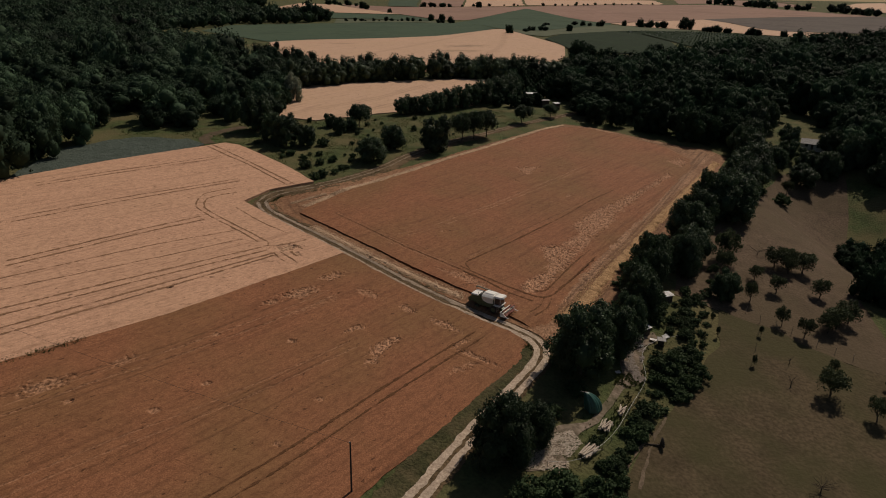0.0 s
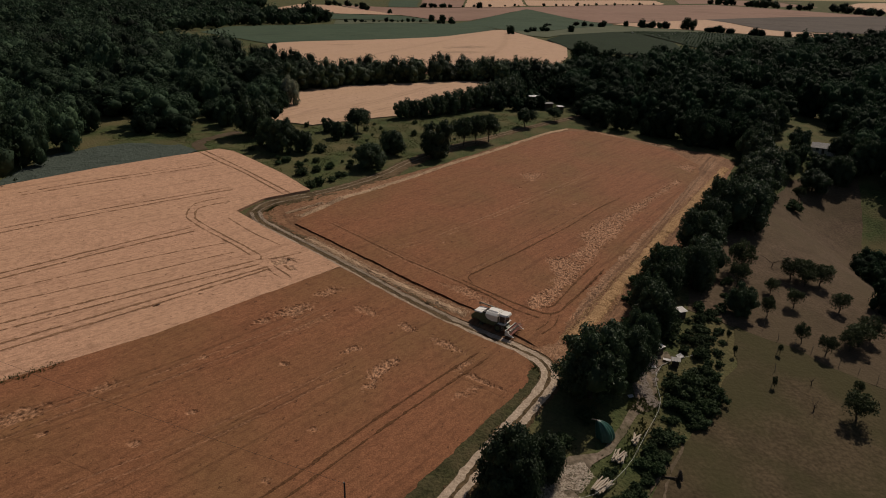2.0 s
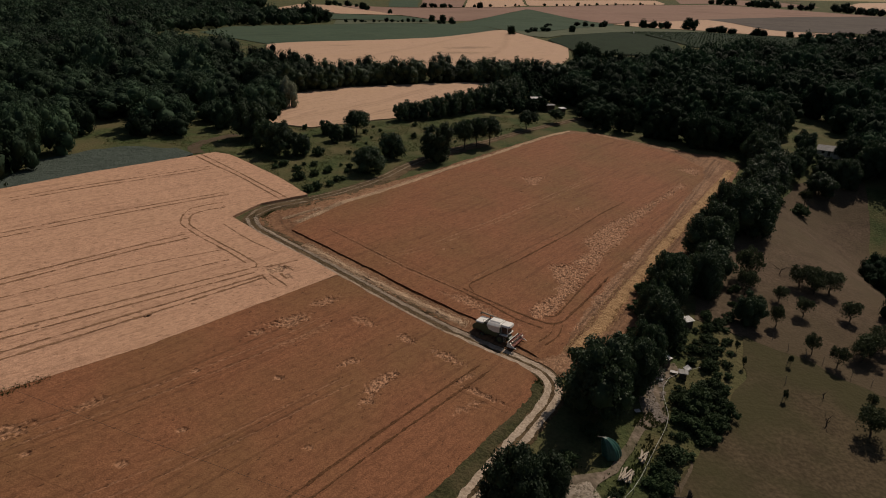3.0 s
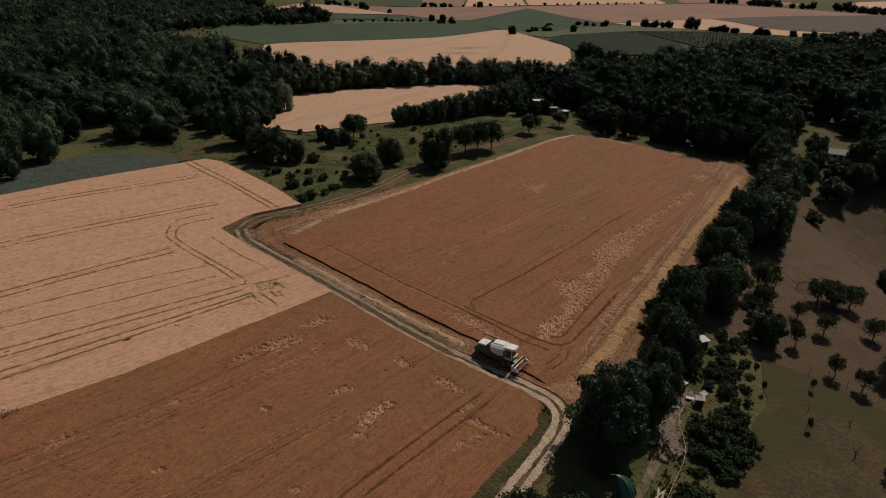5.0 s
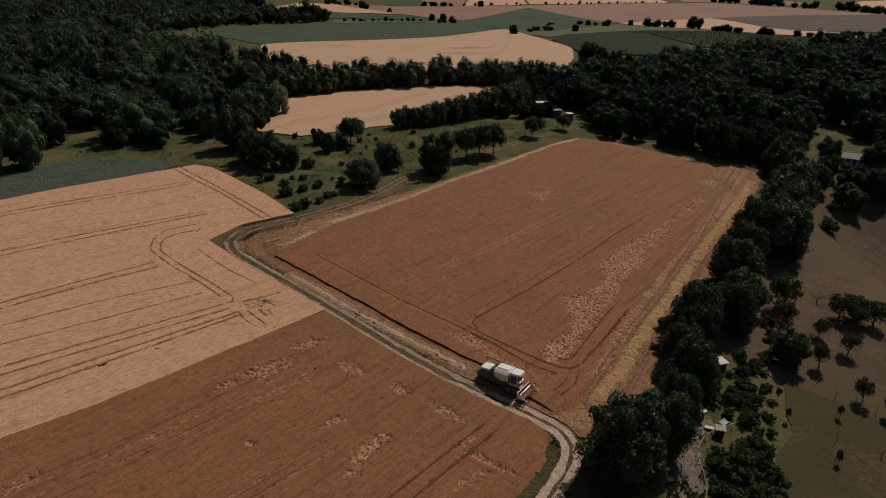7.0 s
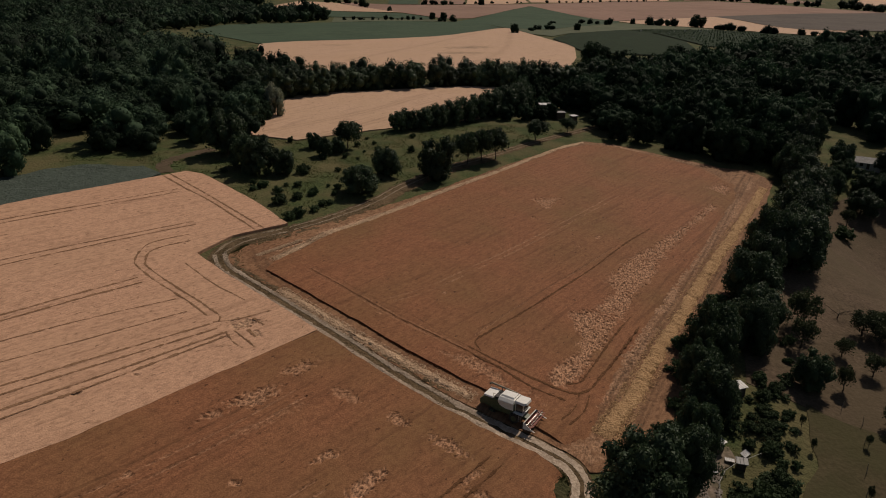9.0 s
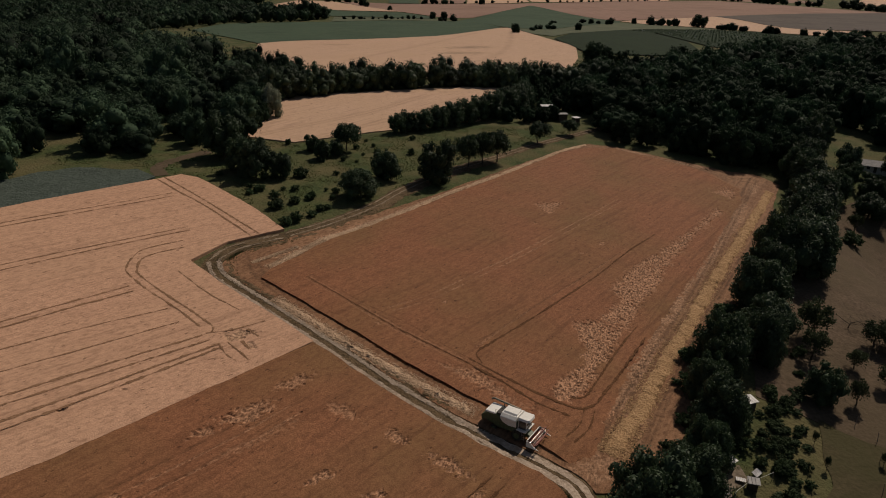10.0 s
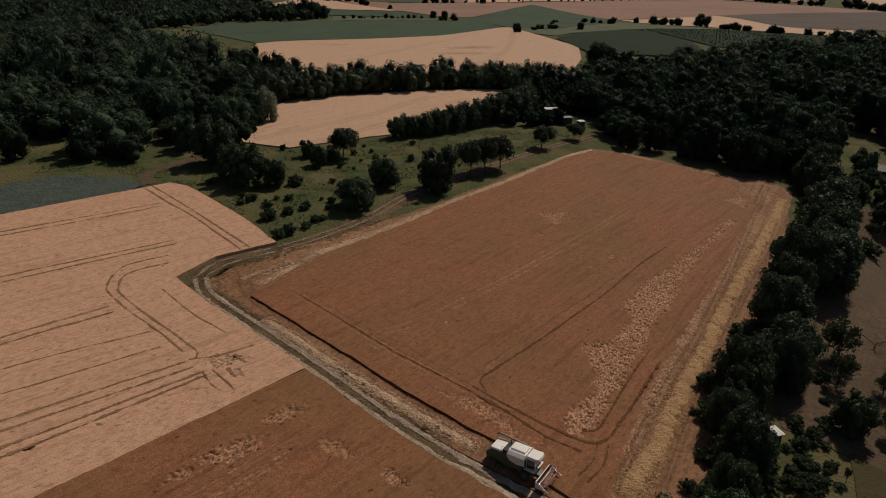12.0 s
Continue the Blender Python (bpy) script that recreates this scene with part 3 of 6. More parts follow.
STANDING = [(-34.3, 32.7), (-25.5, 25.8), (-13.5, 16.4), (-6.4, 10.7), (0.0, 6.4), (6.0, 2.5), (12.0, -1.2), (11.4, -3.4), (17.0, -7.8), (20.6, -5.4), (24.8, 4), (30.2, 15.6), (43.9, 37.8), (61.2, 66.2), (80.4, 99.8), (84, 111), (79.5, 120), (66, 129.6),
            (52.5, 137.6), (45.6, 137.4), (35.2, 129.6), (16.2, 104), (1.2, 84.6), (-9.4, 70.2), (-19.0, 58), (-25.2, 50.6), (-28.0, 45.6), (-31.0, 40.2), (-33.4, 36.4)]
field("standing_corn_block", STANDING, DARK_CORN, "red-brown corn still standing in the half-harvested field", "corn field", 0.24, 0.38, 0.022,
      pale=[([(4.8, 17.0), (9.9, 24.0), (17.2, 33.4), (27.1, 45.3), (37.3, 58.2)], 0, 0.16, 0.5), ([(-9.9, 26.0), (-3.6, 31.1), (5.4, 41.5), (13.5, 50.9), (25.9, 66.5), (44, 90)], 1.3, 0.22, 0.6), ([(-26.4, 34.5), (-15.4, 25.5), (-7.7, 19.4), (-2.7, 16.1), (2.6, 12.5)], 1.0, 0.2, 0.4)],
      ruts=[([(-25.6, 35.4), (-14.6, 26.5), (-7.1, 21.7), (-1.4, 16.9), (3.3, 13.4)], 0, 0.125, 0.3), ([(3.3, 13.4), (9.5, 9.0), (14.4, 6.0), (18.8, 3.9), (21.7, 4.9), (24.0, 8.1), (28.4, 14.9), (34.6, 25.1)], 0, 0.125, 0.9),
            ([(-26.4, 34.5), (-15.4, 25.5), (-7.7, 19.4), (-2.7, 16.1), (2.6, 12.5)], 0, 0.125, 0.46), ([(2.6, 12.5), (7.8, 8.7), (13.3, 4.2), (17.8, 2.0)], 0, 0.125, 0.9), ([(18.4, 6.0), (20.8, 6.8), (23.4, 11.0), (28.2, 19.4), (33.6, 28.0)], 0, 0.125, 0.7),
            ([(5.3, 16.3), (15.0, 27.5), (22.9, 37.3), (30.4, 46.8), (38.8, 58.5), (48.0, 69.8)], 0, 0.125, 0.85), ([(4.3, 17.8), (9.9, 24.0), (17.2, 33.4), (27.1, 45.3), (37.3, 58.2)], 0, 0.125, 0.4), ([(5.3, 16.3), (4.6, 14.6), (5.4, 12.4)], 0, 0.125, 0.5),
            ([(34.6, 25.1), (40.3, 34.9), (51.8, 54.4), (68.2, 79.5), (82.6, 101.4)], 1.9, 0.125, 0.3), ([(17, -3), (19.5, 0), (21, 4)], 1.4, 0.125, 0.5)],
      zones=[([(15.9, 4.4), (19.4, 4.9), (22.8, 10.0), (27.4, 17.9), (32.8, 26.9), (39.5, 39.4), (47.5, 53.5), (58.6, 71.2), (71.6, 88.5), (70.5, 93.4), (57.4, 75.3), (45.3, 60.3), (39.0, 54.1), (30.1, 41.5), (31.7, 37.0), (26.2, 29.8), (21.3, 27.6), (22.1, 19.8), (20.9, 15.4), (16.9, 11.6), (15.1, 7.7)], 0.95, 2.6),
             ([(-2.1, 11.7), (4.5, 11.4), (10.6, 5.7), (16.2, 1.7), (14.5, -0.1), (8.1, 3.7), (2.8, 6.9)], 0.7, 3.2), ([(20.3, 82.8), (30.4, 86.9), (26.0, 75.7), (21.4, 75.3)], 0.8, 3.0), ([(72, 104), (80, 112), (82, 106), (77, 99)], 0.85, 3.0),
             ([(21.8, 1.3), (24.2, 5.3), (29.8, 13.2), (38.1, 27.3), (50, 48), (50.6, 46.6), (39.9, 28.4), (31.5, 14.8), (25.6, 4.4), (23.3, 1.2)], 0.95, 1.6)],
      flats=[(-1, 30, 0.7, 0.6, 0, 0.7), (20, 70, 0.7, 0.5, 0, 0.7), (34, 62, 1.6, 0.6, 60, 0.6), (28.5, 56, 1.4, 0.7, 60, 0.5), (-12, 21, 1.0, 0.5, -35, 0.5)],
      wobble=0.16,
      fade=[(17.0, -7.8), (20.6, -5.4), (24.8, 4), (30.2, 15.6), (43.9, 37.8), (61.2, 66.2), (80.4, 99.8), (84, 111), (79.5, 120)], seed=6)

# straw swaths behind the harvester and along the hedge
ribbon("straw_swath", [(-30.4, 26.1), (-24.6, 21.4), (-20.5, 18.1), (-15.4, 13.9), (-9.4, 9.7), (-4.6, 6.2), (0.0, 3.3), (4.2, 0.8)], (-0.95, -0.62, -0.3, 0, 0.3, 0.62, 0.95), (0.05, 0.15, 0.22, 0.26, 0.22, 0.15, 0.05), STRAW,
       "lumpy row of pale straw on the stubble", "straw", 0.2, 0.26, 11, lump=0.8)
ribbon("straw_swath", [(22.3, -5.1), (25.3, 0.0), (27.8, 3.5), (32.4, 11.5), (37.9, 21.0), (43.1, 29.5), (55.7, 50.7), (73.6, 79.6), (94, 114)], (-1.3, -0.95, -0.5, 0, 0.5, 0.95, 1.3), (0.02, 0.3, 0.38, 0.44, 0.4, 0.3, 0.02), GOLD_STRAW,
       "lumpy row of yellow straw along the hedge", "straw", 0.25, 0.3, 12, lump=0.7)
ribbon("straw_swath", [(-34.4, 36.9), (-31.9, 40.8), (-28.9, 46.2), (-26.2, 51.4), (-20.0, 58.6), (-10.4, 70.8), (0.0, 85.4), (15.0, 104.6), (34.1, 130.4), (44.6, 141.0)], (-0.75, -0.4, 0, 0.4, 0.75), (0.118, 0.17, 0.22, 0.17, 0.118), STRAW,
       "thin row of pale straw at the field's edge", "straw", 0.35, 0.14, 13)

# farm track: verge, two wheel tracks, grassy middle
ribbon("verge", LANE[17:], (-1.7, -1.0, 0, 1.0, 1.7), (0.0, 0.06, 0.09, 0.06, 0.0), VERGE, "dry grass along the far stretch of the farm track", "verge", 0.5, 0.3, 18)
ribbon("verge", LANE[:18], (-1.9, -1.1, 0, 1.1, 1.9), (0.0, 0.07, 0.1, 0.07, 0.0), VERGE, "dark dry grass on the verge of the farm track", "verge", 0.5, 0.2, 14)
ribbon("verge", LANE[16:23], (-3.3, -2.4, -1.4), (0.02, 0.14, 0.06), VERGE, "rough dry grass between farm track and stubble", "verge", 0.4, 0.4, 20)
ribbon("verge", LANE[:7], (1.3, 2.2, 3.2, 4.6), (0.06, 0.2, 0.2, 0.05), GREEN_VERGE, "rank green and dry grass between lane and corn", "verge", 0.4, 0.4, 21)
ribbon("verge", LANE[9:16], (-3.1, -2.5, -1.9, -1.5), (0.02, 0.14, 0.14, 0.05), VERGE, "rough dry grass between farm track and stubble", "verge", 0.4, 0.3, 19)
for side in (-1, 1):
    ribbon("road", LANE[:10], (side * 0.82 - 0.56, side * 0.82, side * 0.82 + 0.56), (0.13, 0.115, 0.13), TRACK, "pale dusty wheel track of the farm lane", "farm track", 0.22, 0.13, 15 + side)
    ribbon("road", LANE[17:], (side * 0.8 - 0.17, side * 0.8 + 0.17), (0.14, 0.14), DULL_TRACK, "thin worn wheel track in the grass", "farm track", 0.25, 0.12, 35 + side)
    ribbon("road", LANE[9:15], (side * 0.92 - 0.3, side * 0.92, side * 0.92 + 0.3), (0.14, 0.13, 0.14), TRACK, "narrow pale wheel track, half grown over", "farm track", 0.18, 0.2, 25 + side)
    ribbon("road", LANE[14:18], (side * 0.88 - 0.2, side * 0.88, side * 0.88 + 0.2), (0.145, 0.135, 0.145), DULL_TRACK, "dull wheel track in dark grass at the bend", "farm track", 0.18, 0.2, 45 + side)
for line in ([(36.2, -27.8), (32.6, -33.8), (29.7, -39.9), (27.6, -45)], [(32.6, -32), (31.2, -34.1), (27.2, -40.2), (25, -44.4)]):
    ribbon("path", line, (-0.22, 0.22), (0.13, 0.13), WORN, "faint worn wheel mark across the pasture", "path", 0.6, 0.2, 31)
ribbon("path", [(-71.5, 81.5), (-74.6, 86.5), (-74.4, 92), (-71, 98.5), (-67, 104.5)], (-1.7, -0.8, 0, 0.8, 1.7), (0.0, 0.06, 0.08, 0.06, 0.0), DRY, "tan trodden path between field and wood", "path", 0.6, 0.3, 33)


# ---- trees ----
def ball(fine):
    bm = bmesh.new()
    bmesh.ops.create_icosphere(bm, subdivisions=fine, radius=1)
    v = np.array([p.co[:] for p in bm.verts])
    f = np.array([[p.index for p in q.verts] for q in bm.faces])
    bm.free()
    return v, f


BALLS = {k: ball(k) for k in (1, 2)}


def crown_shape(rng, lobes, cards, size, wide=1.0, tall=0.85, mid=0.8, core=2, open_=0.0, sub=5, loose=0.55, low=-0.8, fat=1.0, heart=0.5, plump=0.5):
    """Places and faces of a crown of radius 1: boughs, each with smaller sprays set with leaf clumps, round leafy cores."""
    centres, radii = [], []
    for k in range(lobes):
        a, up = k * 2.399 + rng.uniform(-0.4, 0.4), low + (0.95 - low) * (k + rng.uniform(0.1, 0.9)) / lobes
        reach = rng.uniform(0.45, 0.74) * math.sqrt(max(0.03, 1 - 0.85 * up * up))
        centres.append((wide * reach * math.cos(a), wide * reach * math.sin(a), mid + tall * 0.62 * up * rng.uniform(0.85, 1.12)))
        radii.append(fat * rng.uniform(0.22, 0.46) * (1 - 0.2 * max(0, up)))
    centres.append((0, 0, mid))
    radii.append(heart)
    centres, radii = np.array(centres), np.array(radii)
    # sprays on the boughs
    d = rng.normal(size=(len(centres), sub, 3))
    d[..., 2] = np.where(rng.random(d.shape[:2]) < 0.7, np.abs(d[..., 2]), d[..., 2])
    d /= np.linalg.norm(d, axis=2)[..., None]
    twig_r = np.repeat(radii, sub) * rng.uniform(0.36, 0.62, len(centres) * sub)
    twig_c = (centres[:, None] + d * radii[:, None, None] * 0.78).reshape(-1, 3)
    twig_c, twig_r = np.concatenate([twig_c, centres]), np.concatenate([twig_r, radii])
    share = twig_r ** 2 * np.where(np.arange(len(twig_r)) < len(centres) * sub, 1.0, 0.6)
    owner = rng.choice(len(twig_r), cards, p=share / share.sum())
    d = rng.normal(size=(cards, 3))
    d[:, 2] = np.where(rng.random(cards) < 0.5, np.abs(d[:, 2]), d[:, 2])
    d /= np.linalg.norm(d, axis=1)[:, None]
    p = twig_c[owner] + d * (twig_r[owner] * rng.uniform(0.8, 1.16 + open_, cards))[:, None]
    nrm = d + rng.normal(size=(cards, 3)) * loose
    nrm /= np.linalg.norm(nrm, axis=1)[:, None]
    t = np.cross(nrm, rng.normal(size=(cards, 3)))
    t /= np.linalg.norm(t, axis=1)[:, None]
    b = np.cross(nrm, t)
    w = size * rng.uniform(0.5, 1.4, cards)[:, None]
    v = np.stack([p - t * w, p + t * w * 0.6 - b * w * 0.8, p + t * w * 0.5 + b * w * 0.9], 1).reshape(-1, 3)
    f = np.arange(cards * 3).reshape(cards, 3)
    cv, cf, k = [np.zeros((0, 3))], [np.zeros((0, 3), int)], 0
    if core:
        ball_v, ball_f = BALLS[core]
        for c, r in zip(centres, radii):
            cv.append(c + ball_v * (r * rng.uniform(plump, 0.84 + 0.3 * (plump - 0.5), (len(ball_v), 1))))
            cf.append(ball_f + k)
            k += len(ball_v)
    return v, f, np.concatenate(cv), np.concatenate(cf)


def crown_mesh(name, shape, material):
    v, f, cv, cf = shape
    return solid(name, np.concatenate([v, cv]), np.concatenate([f, cf + len(v)]), material, np.arange(len(f) + len(cf)) >= len(f))


def trunk_mesh(bm, rng, height, r, limbs=5, spread_=0.45, lean=0.05):
    """A tapered, slightly crooked trunk with limbs."""
    p, rad = Vector((0, 0, -0.06)), r
    joints = []
    for k in range(4):
        q = p + Vector((rng.uniform(-lean, lean), rng.uniform(-lean, lean), height / 4))
        rod(bm, p, q, rad, rad * 0.82, 7)
        p, rad = q, rad * 0.82
        joints.append((p.copy(), rad))
    for k in range(limbs):
        j, jr = joints[1 + k % 3]
        a = k * 2.4 + rng.uniform(-0.5, 0.5)
        e = j + Vector((math.cos(a) * spread_, math.sin(a) * spread_, height * rng.uniform(0.25, 0.6)))
        rod(bm, j, e, jr * 0.7, jr * 0.25, 6)
        f = e + Vector((math.cos(a + 0.7) * spread_ * 0.5, math.sin(a + 0.7) * spread_ * 0.5, height * 0.2))
        rod(bm, e, f, jr * 0.28, jr * 0.1, 5)


def tree_kind(name, label, category, seed, lobes, cards, size, trunk_h, trunk_r, leaf, group, tall=0.85, mid=0.8, core=2, open_=0.0, wide=1.0, limbs=5, loose=0.55, fat=1.0):
    """One tree with trunk and crown, crown radius 1, to be copied at its true size."""
    rng = np.random.default_rng(seed)
    ob = thing(name, Matrix.Identity(4), label, category, group)
    if trunk_h:
        bm = bmesh.new()
        trunk_mesh(bm, rng, trunk_h, trunk_r, limbs)
        part("trunk", bm, BARK, ob, "rough brown trunk and limbs")
    c = new("crown", crown_mesh("crown", crown_shape(rng, lobes, cards, size, wide, tall, mid, core, open_, 5, loose, -0.8, fat), leaf))
    c.parent = ob
    c["label"] = "dense dark green leaves" if core else "sparse green leaves"
    return ob


class Stock:
    """Trees of one kind: the first place takes the built one, the others copies."""

    def __init__(self, kinds):
        self.kinds, self.used, self.n = kinds, [False] * len(kinds), 0

    def plant(self, x, y, r, high, turn=None, sink=0.0):
        k = self.n % len(self.kinds)
        turn = self.n * 67.0 if turn is None else turn
        self.n += 1
        m = pose(x, y, gz(x, y) - sink, 0, 0, turn)
        ob = copy_thing(self.kinds[k], m) if self.used[k] else self.kinds[k]
        if not self.used[k]:
            self.used[k] = True
            ob.matrix_basis = m
        ob.scale = (r, r, high)
        return ob


big = Stock([tree_kind("hedgerow_tree", "large broad dark green tree in the hedgerow", "tree", s, 30, 16000, 0.031, 0.75, 0.055, LEAF, "hedgerow trees", tall=1.1, mid=0.66, core=2, fat=0.8, loose=0.5) for s in (11, 12, 13, 14, 15)])
mid = Stock([tree_kind("meadow_tree", "broad dark green tree in the rough meadow", "tree", s, 18, 7500, 0.041, 0.7, 0.06, LEAF, "meadow trees", tall=1.12, mid=0.62, core=2, fat=0.85, loose=0.5) for s in (21, 22, 23, 24)])
wood = Stock([tree_kind("woodland_tree", "tall dark green tree at the woodland edge", "tree", s, 16, 4000, 0.044, 0.8, 0.05, LEAF_SHADED, "woodland edge trees", tall=1.15, mid=0.64, core=2, loose=0.5) for s in (31, 32, 33, 34)])
field_hedge = Stock([tree_kind("field_hedge_tree", "dark green round-topped tree in a field hedge", "tree", s, 16, 4000, 0.044, 0.8, 0.05, LEAF, "field hedge trees", tall=1.0, mid=0.64, core=2, loose=0.42, fat=0.95) for s in (36, 37, 38)])
fruit = Stock([tree_kind("fruit_tree", "small gnarled fruit tree in the dry orchard", "tree", s, 10, 2200, 0.062, 0.8, 0.07, LEAF_FRUIT, "orchard trees", tall=0.62, mid=1.05, core=0, open_=0.3, limbs=7, loose=1.0, fat=0.9) for s in (41, 42, 43, 44)])
open_tree = Stock([tree_kind("meadow_tree", "open-crowned tree on a bare trunk in the meadow", "tree", s, 14, 5200, 0.048, 0.9, 0.05, LEAF, "meadow trees", tall=0.7, mid=0.98, core=1, open_=0.2, limbs=7, loose=0.8, fat=0.8) for s in (71, 72, 73)])
bush = Stock([tree_kind("shrub", "low dense green shrub in the grass", "shrub", s, 12, 900, 0.076, 0, 0, LEAF_BUSH, "shrubs", tall=0.8, mid=0.42, core=1, fat=0.76, loose=0.6) for s in (51, 52, 53, 54)])

# hedgerow between the harvested field and the orchard: x, y, crown radius, crown centre height
for x, y, r, h in [(23.6, -19.4, 7.0, 5.8), (8.8, -42.0, 5.2, 4.9), (45.2, 18.0, 5.2, 5), (38.9, 1.4, 4.6, 4.5), (60.4, 39.4, 6.3, 5), (77.0, 57.2, 8.2, 6), (101.6, 104.2, 8.8, 6),
                   (72.0, 59.6, 6.0, 6), (57.4, 29.1, 5.2, 4), (34.8, -6.4, 3.6, 4), (43.2, 13.4, 3.8, 4), (53.3, 22, 4.6, 4.5), (87, 78, 7.5, 6), (93, 90, 7, 5.5), (82, 66, 6.5, 5.5),
                   (30.5, -12.5, 4.6, 4.4), (13.5, -37.5, 3.4, 3.2), (112, 135, 7, 6), (120, 150, 7, 6.5), (130, 163, 6, 6), (107, 126, 6, 5.5), (136, 120, 5, 4.5), (148, 126, 6.5, 6), (152, 112, 6, 5), (118, 122, 4.5, 4), (65.2, 48.2, 5.5, 5), (106, 117, 7.5, 6), (39.8, 8.8, 3.8, 4)]:
    big.plant(x, y, r, 1.14 * max(h / 0.8, 0.72 * r))

# single trees of the meadow north of the pale corn
for x, y, r, h in [(-3.9, 92.2, 5.6, 6.2), (-21.8, 77.1, 5.4, 3.8), (-17.2, 92.2, 4.4, 4), 
                   (-49.3, 85.4, 5.2, 5), (-54, 90, 5.0, 5), (-61.5, 100, 6.2, 6.5), (-43.5, 87, 3.4, 3.6), (-36, 104.9, 2.9, 2.8), (-40, 112, 2.6, 2.6), (-33, 109, 2.6, 2.4)]:
    mid.plant(x, y, r, max(h / 0.8, 0.72 * r))
for x, y, r in [(-17.6, 138.4, 3.6), (-13.6, 141, 3.8), (-9, 144.4, 4.0), (-4.4, 148.4, 4.4), (0.4, 153, 4.6), (4.8, 158.2, 4.8), (9.4, 163.4, 5.0), (14.4, 168.6, 5.4), (19.6, 174, 5.8), (24.4, 180, 5.6), (27, 189, 5.4)]:
    field_hedge.plant(x, y, r, r * 1.22)

birch = Stock([tree_kind("pale_tree", "pale grey-green tree at the wood's edge", "tree", 61, 16, 4000, 0.045, 0.8, 0.05, LEAF_PALE, "", tall=0.95, mid=0.75)])
birch.plant(-60.5, 149.5, 4.0, 6.6)
for x, y, r in [(57, 148, 4.6), (66, 147, 5), (75, 141, 4.4), (89, 134, 6.4), (97, 137, 6), (106, 140, 6.4), (114, 149, 6.5), (78, 316, 7.5), (86, 322, 6.5), (95, 318, 5.5), (-64, 143, 4.5), (-66, 152, 5), (-63, 133, 4), (-67, 160, 5)]:
    wood.plant(x, y, r, r * 1.2)

# orchard
for x, y, r, h in [(67.7, -17.8, 3.0, 3.2), (68.5, 3.8, 1.7, 2.6), (71.6, 0.4, 2.0, 2.6), (80.4, 5.2, 3.0, 3), (84.4, 8.2, 2.8, 3), (77.5, 3.0, 2.4, 2.6), (65.3, 12.4, 1.8, 2.8), (73.1, 17.5, 2.1, 2.6),
                   (83.4, 18.2, 2.4, 2.6), (71.9, -10.4, 1.1, 1.6), (115.9, 105.5, 2.4, 3), (73, -23.3, 2.0, 2.8), (70.4, 22.6, 1.9, 2.2), (78.6, 31.0, 3.0, 3.2), (82.0, 32.0, 2.8, 3.0), (85, 30, 3.2, 3.2), (80.6, 28.4, 2.4, 2.6), (67.2, 31.2, 3.6, 4.6), (63.5, 24, 2.6, 3.6)]:
    fruit.plant(x, y, r, h / 1.05)
for x, y, r, h in [(59.9, 12.4, 3.2, 3.6), (124.4, 114.1, 5.8, 4.2)]:
    mid.plant(x, y, r, max(h / 0.8, 0.72 * r))

for x, y, r, h in [(-30.6, 114.6, 5.0, 5.0), (4.6, 107.2, 4.2, 5.6), (8.8, 110.4, 4.4, 5.8), (13.2, 114.2, 4.6, 5.8), (27.9, 138.5, 4.4, 4.2), (40.4, 152, 3.4, 3.2)]:
    tagged(open_tree.plant(x, y, r, h), "open-crowned tree on a bare trunk in the meadow", "tree", "meadow trees")

# shrubs: in the meadow corner, along the yard and under the hedge
for x, y, r in [(-38.7, 88.1, 2.6), (-39.6, 66, 2.4), (-33.8, 60, 2.2), (-35.5, 57.5, 2.0), (-36.5, 70, 1.8), (-33.5, 73, 1.5), (-29.5, 67, 1.6), (-41.5, 73, 1.7), (-28, 79, 1.4), (-46, 76, 1.9), (-31, 63, 1.5),
                (39.6, -16.9, 3.7), (41.5, -13.6, 2.6), (38, -20.6, 2.2), (33.4, -28.2, 2.0), (24.8, -41.6, 2.0), (21.5, -46.4, 2.6),
                (16.5, -46.5, 3.2), (12, -48, 3.0), (50, 8, 1.8), (34.5, 3.5, 1.8), (22, -25, 2.4),
                (17.5, -31, 2.0), (38, 12, 2.6), (41, 20, 2.8), (52, 36, 2.8), (65, 50, 3.2), (76, 75, 3.5), (110, 95, 4), (99, 92, 4)]:
    bush.plant(x, y, r, r * 0.85)


# brambles round the hut
for x, y, r in [(43.2, 3.0, 1.9), (42.0, -0.4, 1.7), (44.6, 5.2, 1.4), (45.4, 6.8, 1.0), (47.6, 7.2, 0.9), (44.8, 0.4, 1.5), (43.4, -3.4, 1.3), (46.4, 2.6, 1.2), (48.6, 5.0, 1.1)]:
    bush.plant(x, y, r, r * 0.9)
# weeds where three fields meet
for x, y, r in [(-23.6, 13.9, 0.9), (-22.6, 13.2, 0.8), (-24.4, 13.0, 0.6), (-21.6, 12.2, 0.6), (-26.0, 10.6, 0.4)]:
    bush.plant(x, y, r, r * 0.6)

